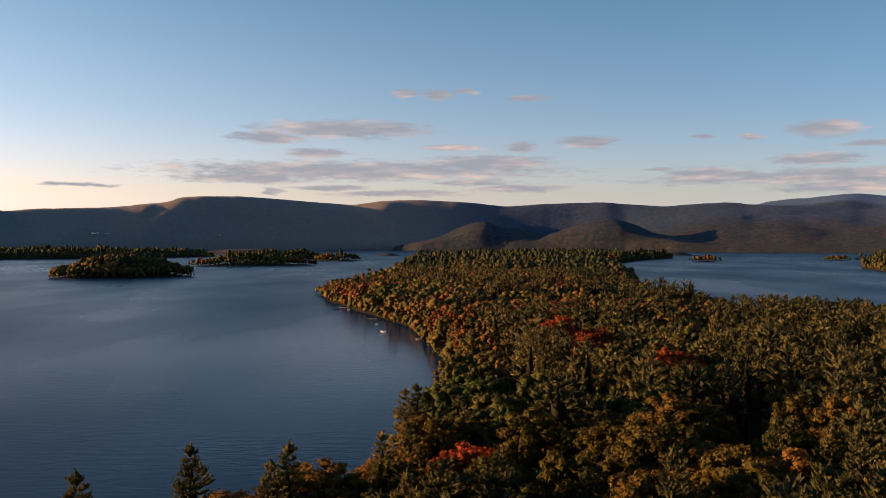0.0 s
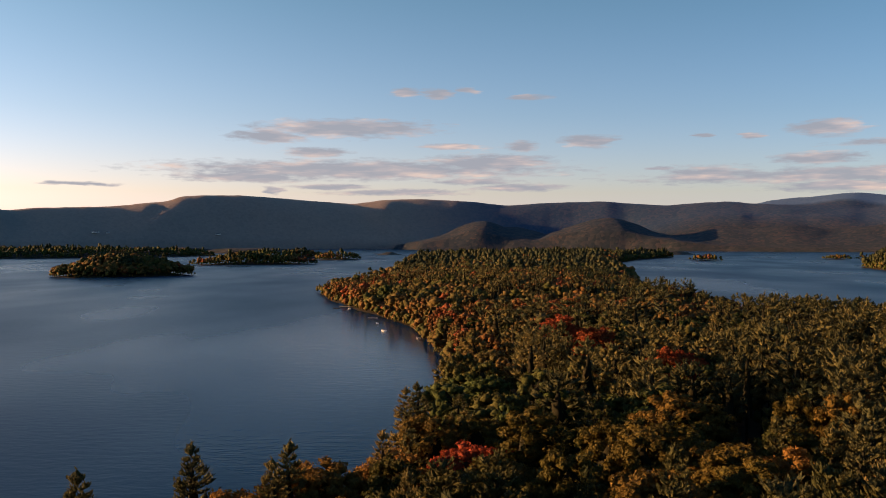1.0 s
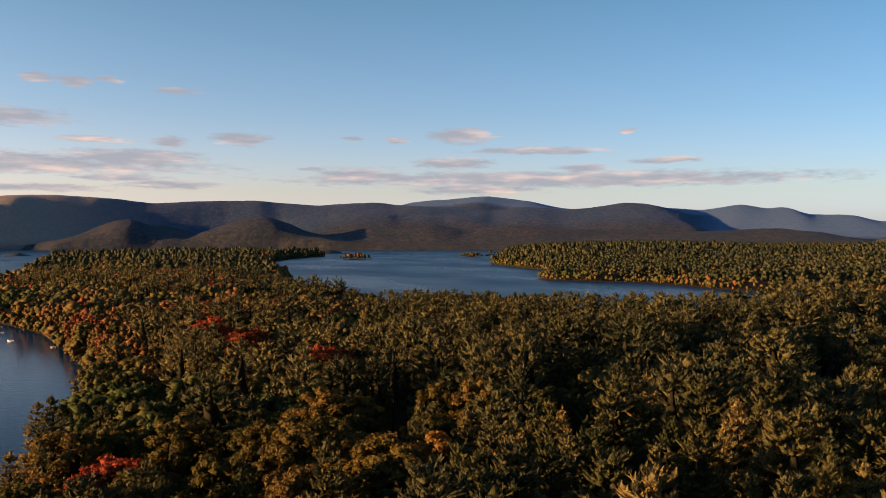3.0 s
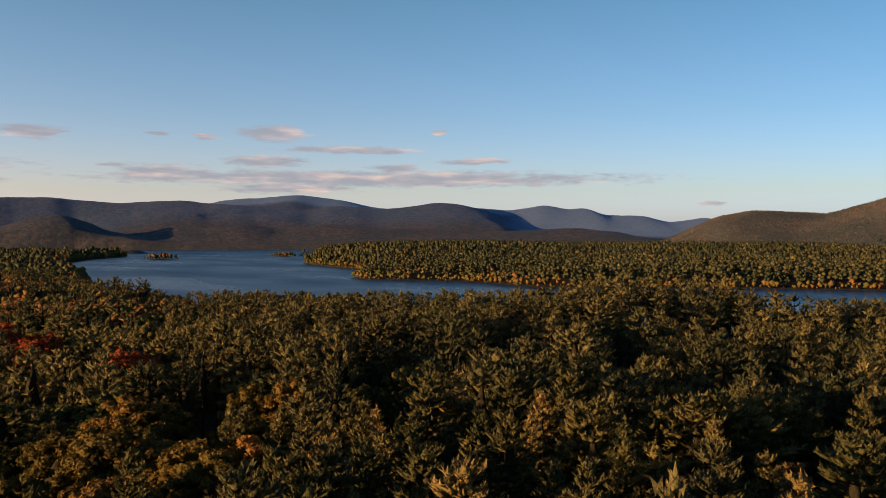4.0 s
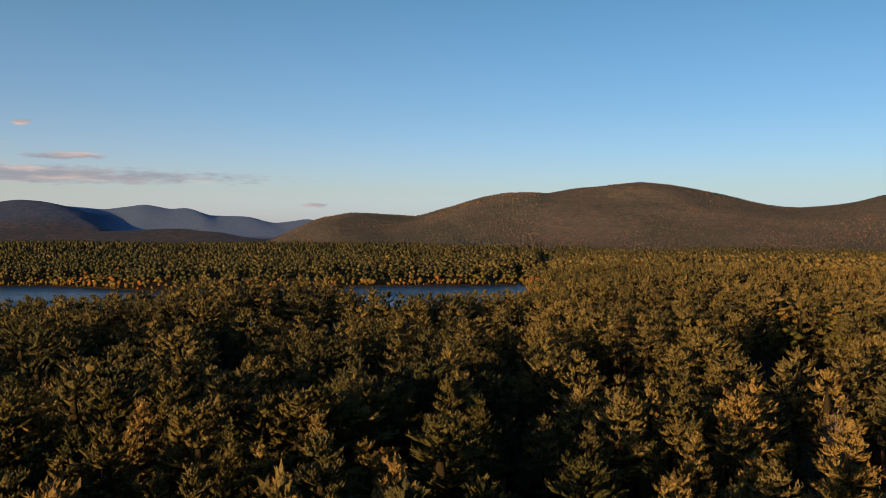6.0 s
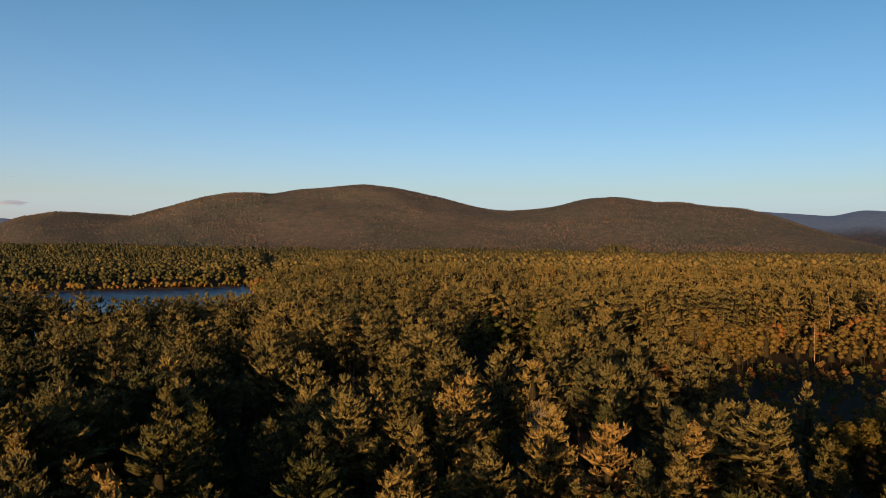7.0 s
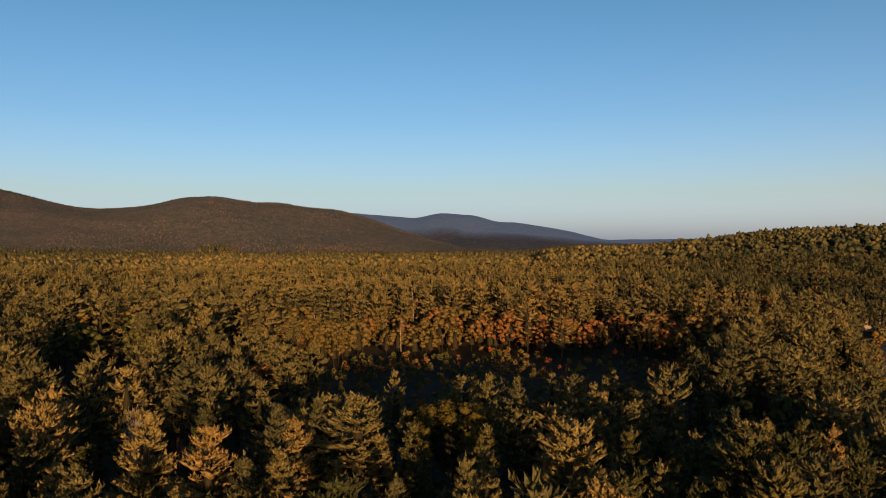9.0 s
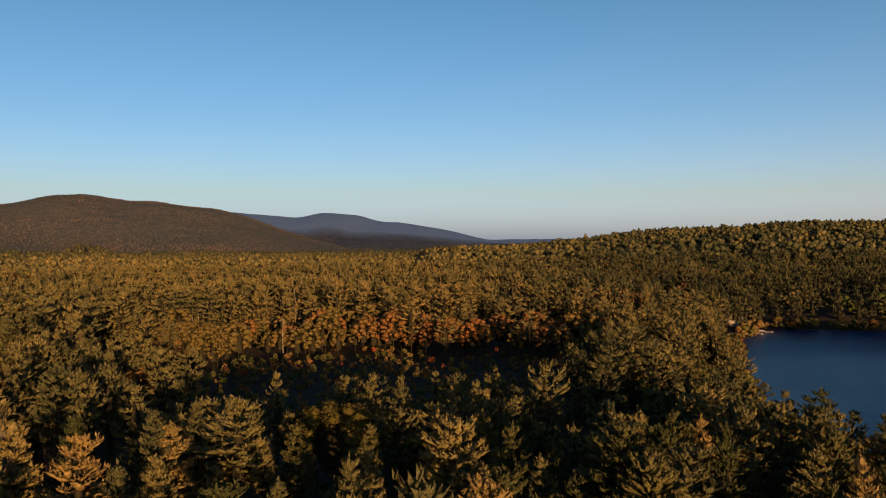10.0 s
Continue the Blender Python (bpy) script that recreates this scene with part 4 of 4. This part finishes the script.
# ---------------------------------------------------------------- single trees of other kinds


def ground_z(x, y):
    return float(height(np.array([x]), np.array([y]))[0])


def part(name, bm, mat, parent, label=""):
    """One mesh under a thing or under one of its parts."""
    me = bpy.data.meshes.new(name)
    bm.to_mesh(me)
    bm.free()
    me.materials.append(mat)
    ob = new(name, me)
    ob.parent = parent
    if label:
        ob["label"] = label
    return ob


def box(size, at, bevel=0.0, turn=None):
    bm = bmesh.new()
    bmesh.ops.create_cube(bm, size=1.0)
    bmesh.ops.scale(bm, vec=size, verts=bm.verts)
    if bevel:
        bmesh.ops.bevel(bm, geom=bm.edges[:], offset=bevel, segments=1, affect="EDGES")
    if turn is not None:
        bmesh.ops.transform(bm, matrix=turn, verts=bm.verts)
    bmesh.ops.translate(bm, vec=at, verts=bm.verts)
    return bm


def stems(count, low, high, reach, thick, upright):
    """A fan of bare stems that rise from one foot and fork once."""
    bm = bmesh.new()

    def rod(a, b, ra, rb):
        q = (b - a).to_track_quat("Z", "Y")
        ends = [[bm.verts.new(c + q @ Vector((math.cos(k * 2.094) * rr, math.sin(k * 2.094) * rr, 0))) for k in range(3)] for c, rr in ((a, ra), (b, rb))]
        for k in range(3):
            bm.faces.new((ends[0][k], ends[0][(k + 1) % 3], ends[1][(k + 1) % 3], ends[1][k]))
    for i in range(count):
        a, f = rng.uniform(0, 6.28), rng.uniform(0.2, 1.0)
        foot = Vector((math.cos(a) * reach * 0.12 * f, math.sin(a) * reach * 0.12 * f, low * rng.uniform(0, 0.5)))
        tip = Vector((math.cos(a) * reach * f, math.sin(a) * reach * f, high * rng.uniform(0.72, 1.0) * (1 - (1 - upright) * f * f)))
        knee = Vector((foot.x + (tip.x - foot.x) * 0.38 + rng.normal(0, 0.25), foot.y + (tip.y - foot.y) * 0.38 + rng.normal(0, 0.25), foot.z + (tip.z - foot.z) * 0.6))
        rod(foot, knee, thick, thick * 0.65)
        rod(knee, tip, thick * 0.65, thick * 0.25)
        for _ in range(7):
            m = knee.lerp(tip, rng.uniform(-0.2, 0.95))
            out = Vector((math.cos(a), math.sin(a), 0)) * rng.uniform(0.0, 0.7)
            rod(m, m + out + Vector((rng.normal(0, 0.45), rng.normal(0, 0.45), rng.uniform(0.5, 1.7))), thick * 0.4, thick * 0.12)
    return bm


def bare_tree(name, az, r, high, reach, count, mat, label, upright=0.85, foot=0.0):
    top = new(name)
    p = polar(az, r)
    top.location = (p.x, p.y, ground_z(p.x, p.y) + foot)
    part("trunk", stems(3, 0.2, high * 0.6, reach * 0.2, 0.14, 0.95), mat, top)
    part("twig_crown", stems(count, high * 0.7, high, reach, 0.04, upright), mat, top)
    return tagged(top, label, "bare tree")


bare_tree("bare_tree", -85.1, 148, 20.0, 3.9, 75, bark_pale, "leafless tree with many pale upright stems among pines", 0.9)
bare_tree("bare_tree", -87.8, 156, 17.0, 2.2, 26, twig, "small leafless reddish tree among pines", 0.85)
bare_tree("bare_tree", -72.5, 188, 19.5, 3.6, 60, twig, "leafless tree with dense reddish brown twigs", 0.75)
bare_tree("bare_tree", -92.0, 262, 15.0, 3.0, 34, twig, "leafless reddish tree at the clearing's edge", 0.8)


def snag(az, r, high, label):
    top = new("dead_pine")
    p = polar(az, r)
    top.location = (p.x, p.y, ground_z(p.x, p.y))
    ob = new("trunk", trunk_mesh("snag trunk", high, 0.2, bark_pale, 9, 1.2, low=0.5))
    ob.parent = top
    return tagged(top, label, "dead tree")


snag(-102.6, 400, 25.5, "tall dead pine trunk, bleached and bare")
for a, r in ((-95.4, 392), (-95.8, 396), (-96.2, 390), (-96.6, 398), (-95.1, 401), (-101.9, 345)):
    snag(a, r, rng.uniform(14, 17), "pale bare birch trunk at the wood's edge")

# ---------------------------------------------------------------- houses, docks and boats


def gable(wide, deep, eave, rise, over=0.4):
    """A pitched roof with thickness and overhang."""
    bm = bmesh.new()
    rows = []
    for y in (-deep / 2 - over, deep / 2 + over):
        pts = [(-wide / 2 - over, eave - 0.15), (0, eave + rise), (wide / 2 + over, eave - 0.15), (wide / 2 + over, eave - 0.4), (0, eave + rise - 0.28), (-wide / 2 - over, eave - 0.4)]
        rows.append([bm.verts.new((x, y, z)) for x, z in pts])
    for k in range(6):
        bm.faces.new((rows[0][k], rows[0][(k + 1) % 6], rows[1][(k + 1) % 6], rows[1][k]))
    for row in rows:
        bm.faces.new((row[0], row[1], row[4], row[5]))
        bm.faces.new((row[1], row[2], row[3], row[4]))
    bmesh.ops.recalc_face_normals(bm, faces=bm.faces[:])
    return bm


def house(az, r, wide, deep, eave, rise, turn, walls, label, lift=0.0):
    top = new("house")
    p = polar(az, r)
    top.matrix_basis = pose(p.x, p.y, ground_z(p.x, p.y) + lift, 0, 0, turn)
    bm = box((wide, deep, eave), (0, 0, eave / 2))
    for y in (-deep / 2, deep / 2):
        bm.faces.new([bm.verts.new(q) for q in ((-wide / 2, y, eave), (wide / 2, y, eave), (0, y, eave + rise - 0.3))])
    part("wall", bm, walls, top)
    roof = part("roof", gable(wide, deep, eave, rise), roof_grey, top, "grey shingle roof")
    part("chimney", box((0.7, 0.7, 1.6), (wide * 0.15, deep * 0.2, eave + rise), 0.05), roof_grey, roof)
    n = max(2, int(deep / 3))
    for side in (-1, 1):
        for k in range(n):
            y = -deep / 2 + deep * (k + 0.5) / n
            win = part("window", box((0.12, 1.2, 1.5), (side * (wide / 2 + 0.03), y, eave * 0.55)), white_paint, top)
            part("pane", box((0.10, 0.95, 1.25), (side * (wide / 2 + 0.05), y, eave * 0.55)), dark_glass, win)
    part("door", box((1.0, 0.12, 2.1), (0, -deep / 2 - 0.03, 1.05)), grey_board, top)
    return tagged(top, label, "house")


house(-130.9, 1500, 9, 15, 5.5, 3.2, 30, white_paint, "white farmhouse with a grey roof on the hilltop meadow", 1)
house(-129.9, 1490, 7, 10, 3.6, 2.6, 50, grey_board, "weathered barn beside the hilltop farmhouse", 1)
house(-43.5, 3350, 12, 24, 6, 4, 20, white_paint, "white farm building on a distant rise", 8)
house(-44.3, 3330, 10, 18, 5, 3.5, -30, white_paint, "white farmhouse on a distant rise", 8)
house(21.9, 4420, 14, 34, 6, 4, 70, white_paint, "white lodge at the foot of the dark ridge", 9)
house(21.2, 4410, 10, 16, 5, 3, 60, white_paint, "small white house at the foot of the dark ridge", 9)
house(14.6, 4390, 12, 22, 5, 3.5, 80, white_paint, "white house on the far shore", 8)
house(-95.8, 2420, 5, 7, 4, 2.4, 0, white_paint, "white house among trees at the hill's foot", 0.3)
house(-66.3, 1215, 8, 11, 4, 2.8, 40, white_paint, "white cottage beside the narrow inlet", 1)
house(-131.1, 530, 8, 11, 3.6, 2.6, 25, grey_board, "weathered cottage behind the pond's docks", 0.4)


def dock(az, r, turn, planks, label):
    """A plank dock on posts."""
    top = new("dock")
    p = polar(az, r)
    top.matrix_basis = pose(p.x, p.y, 0.0, 0, 0, turn)
    me = None
    for k in range(planks):
        if me is None:
            first = part("plank", box((2.4, 0.42, 0.06), (0, 0, 0.72), 0.01), grey_board, top)
            me = first.data
        else:
            ob = new("plank", me)
            ob.parent, ob.location = top, (0, k * 0.46, rng.normal(0, 0.008))
    for x in (-1.0, 1.0):
        part("beam", box((0.12, planks * 0.46, 0.18), (x, planks * 0.23 - 0.2, 0.58)), grey_board, top)
        for k in range(0, planks + 1, 8):
            part("post", box((0.16, 0.16, 2.4), (x * 1.12, k * 0.46, 0.1), 0.02), grey_board, top)
    return tagged(top, label, "dock")


dock(-132.0, 508, 150, 26, "weathered plank dock on posts in the pond")
dock(-131.5, 500, 160, 18, "short plank dock beside moored boats")
dock(6.15, 655, 75, 20, "small plank dock below autumn trees")
dock(4.4, 560, 80, 14, "small plank dock in the wood's dark reflection")


def boat(az, r, turn, long, hull, label, cover=False):
    """A small open motor boat with a tapered hull."""
    top = new("boat")
    p = polar(az, r)
    top.matrix_basis = pose(p.x, p.y, 0.0, 0, 0, turn)
    bm = bmesh.new()
    rows = []
    for k in range(7):
        u = k / 6
        half = long * 0.19 * (1 - max(0, u - 0.35) ** 1.8 * 2.1)
        half = max(half, 0.03)
        z = 0.42 + 0.2 * u * u
        rows.append([bm.verts.new(q) for q in ((-half, long * (u - 0.5), z), (-half * 0.7, long * (u - 0.5), -0.1), (0, long * (u - 0.5), -0.28),
                                               (half * 0.7, long * (u - 0.5), -0.1), (half, long * (u - 0.5), z), (half * 0.86, long * (u - 0.5), z),
                                               (half * 0.6, long * (u - 0.5), 0.12), (-half * 0.6, long * (u - 0.5), 0.12), (-half * 0.86, long * (u - 0.5), z))])
    for a, b in zip(rows, rows[1:]):
        for k in range(9):
            bm.faces.new((a[k], a[(k + 1) % 9], b[(k + 1) % 9], b[k]))
    bm.faces.new(rows[0])
    bm.faces.new(rows[-1])
    bmesh.ops.recalc_face_normals(bm, faces=bm.faces[:])
    part("hull", bm, hull, top)
    part("seat", box((long * 0.3, 0.4, 0.08), (0, -long * 0.1, 0.45), 0.02), grey_board, top)
    part("outboard_motor", box((0.32, 0.42, 0.8), (0, -long * 0.53, 0.65), 0.08), hull_dark, top)
    if cover:
        roof = part("canopy", box((long * 0.36, long * 0.62, 0.10), (0, 0, 2.15), 0.04), white_paint, top, "white canvas canopy")
        for x in (-1, 1):
            for y in (-1, 1):
                part("pole", box((0.06, 0.06, 1.6), (x * long * 0.16, y * long * 0.28, 1.35)), hull_dark, roof)
    return tagged(top, label, "boat")


boat(-132.55, 502, 60, 7.5, white_paint, "white pontoon boat with a canopy moored at the dock", True)
boat(-131.9, 497, 40, 6.0, white_paint, "white motor boat moored beside the dock")
boat(-131.35, 492, 70, 6.0, white_paint, "white motor boat with a canopy by the shore", True)
boat(7.05, 645, 100, 5.0, hull_dark, "dark motor boat moored off the point")
boat(6.25, 640, 20, 4.6, white_paint, "white motor boat moored off the point")
boat(4.0, 487, 30, 5.0, white_paint, "white motor boat on the lake by the wood")
boat(4.4, 530, 10, 4.2, white_paint, "small white boat near the wooded shore")
boat(1.7, 450, 20, 5.0, grey_board, "small grey rowing boat in the cove")


def build_meadow():
    """A mown field round the hilltop farm, laid over the ground."""
    c, t = polar(-130.6, 1485), polar(-130.6 - 90, 1)
    u, v = np.meshgrid(np.linspace(-46, 46, 24), np.linspace(-34, 34, 18))
    k = 1 + 0.25 * fbm(u / 15, v / 15, 2, 101)
    x, y = c.x + u * k * t.x - v * k * t.y, c.y + u * k * t.y + v * k * t.x
    z = height(x, y) + 1.2
    i, j = np.meshgrid(np.arange(17), np.arange(23), indexing="ij")
    faces = np.stack([i * 24 + j, i * 24 + j + 1, (i + 1) * 24 + j + 1, (i + 1) * 24 + j], -1).reshape(-1, 4)
    tagged(mesh_object("meadow", np.stack([x, y, z], -1).reshape(-1, 3), faces, meadow, smooth_faces=True), "dry mown meadow on the hilltop", "meadow", kind="structure")


build_meadow()
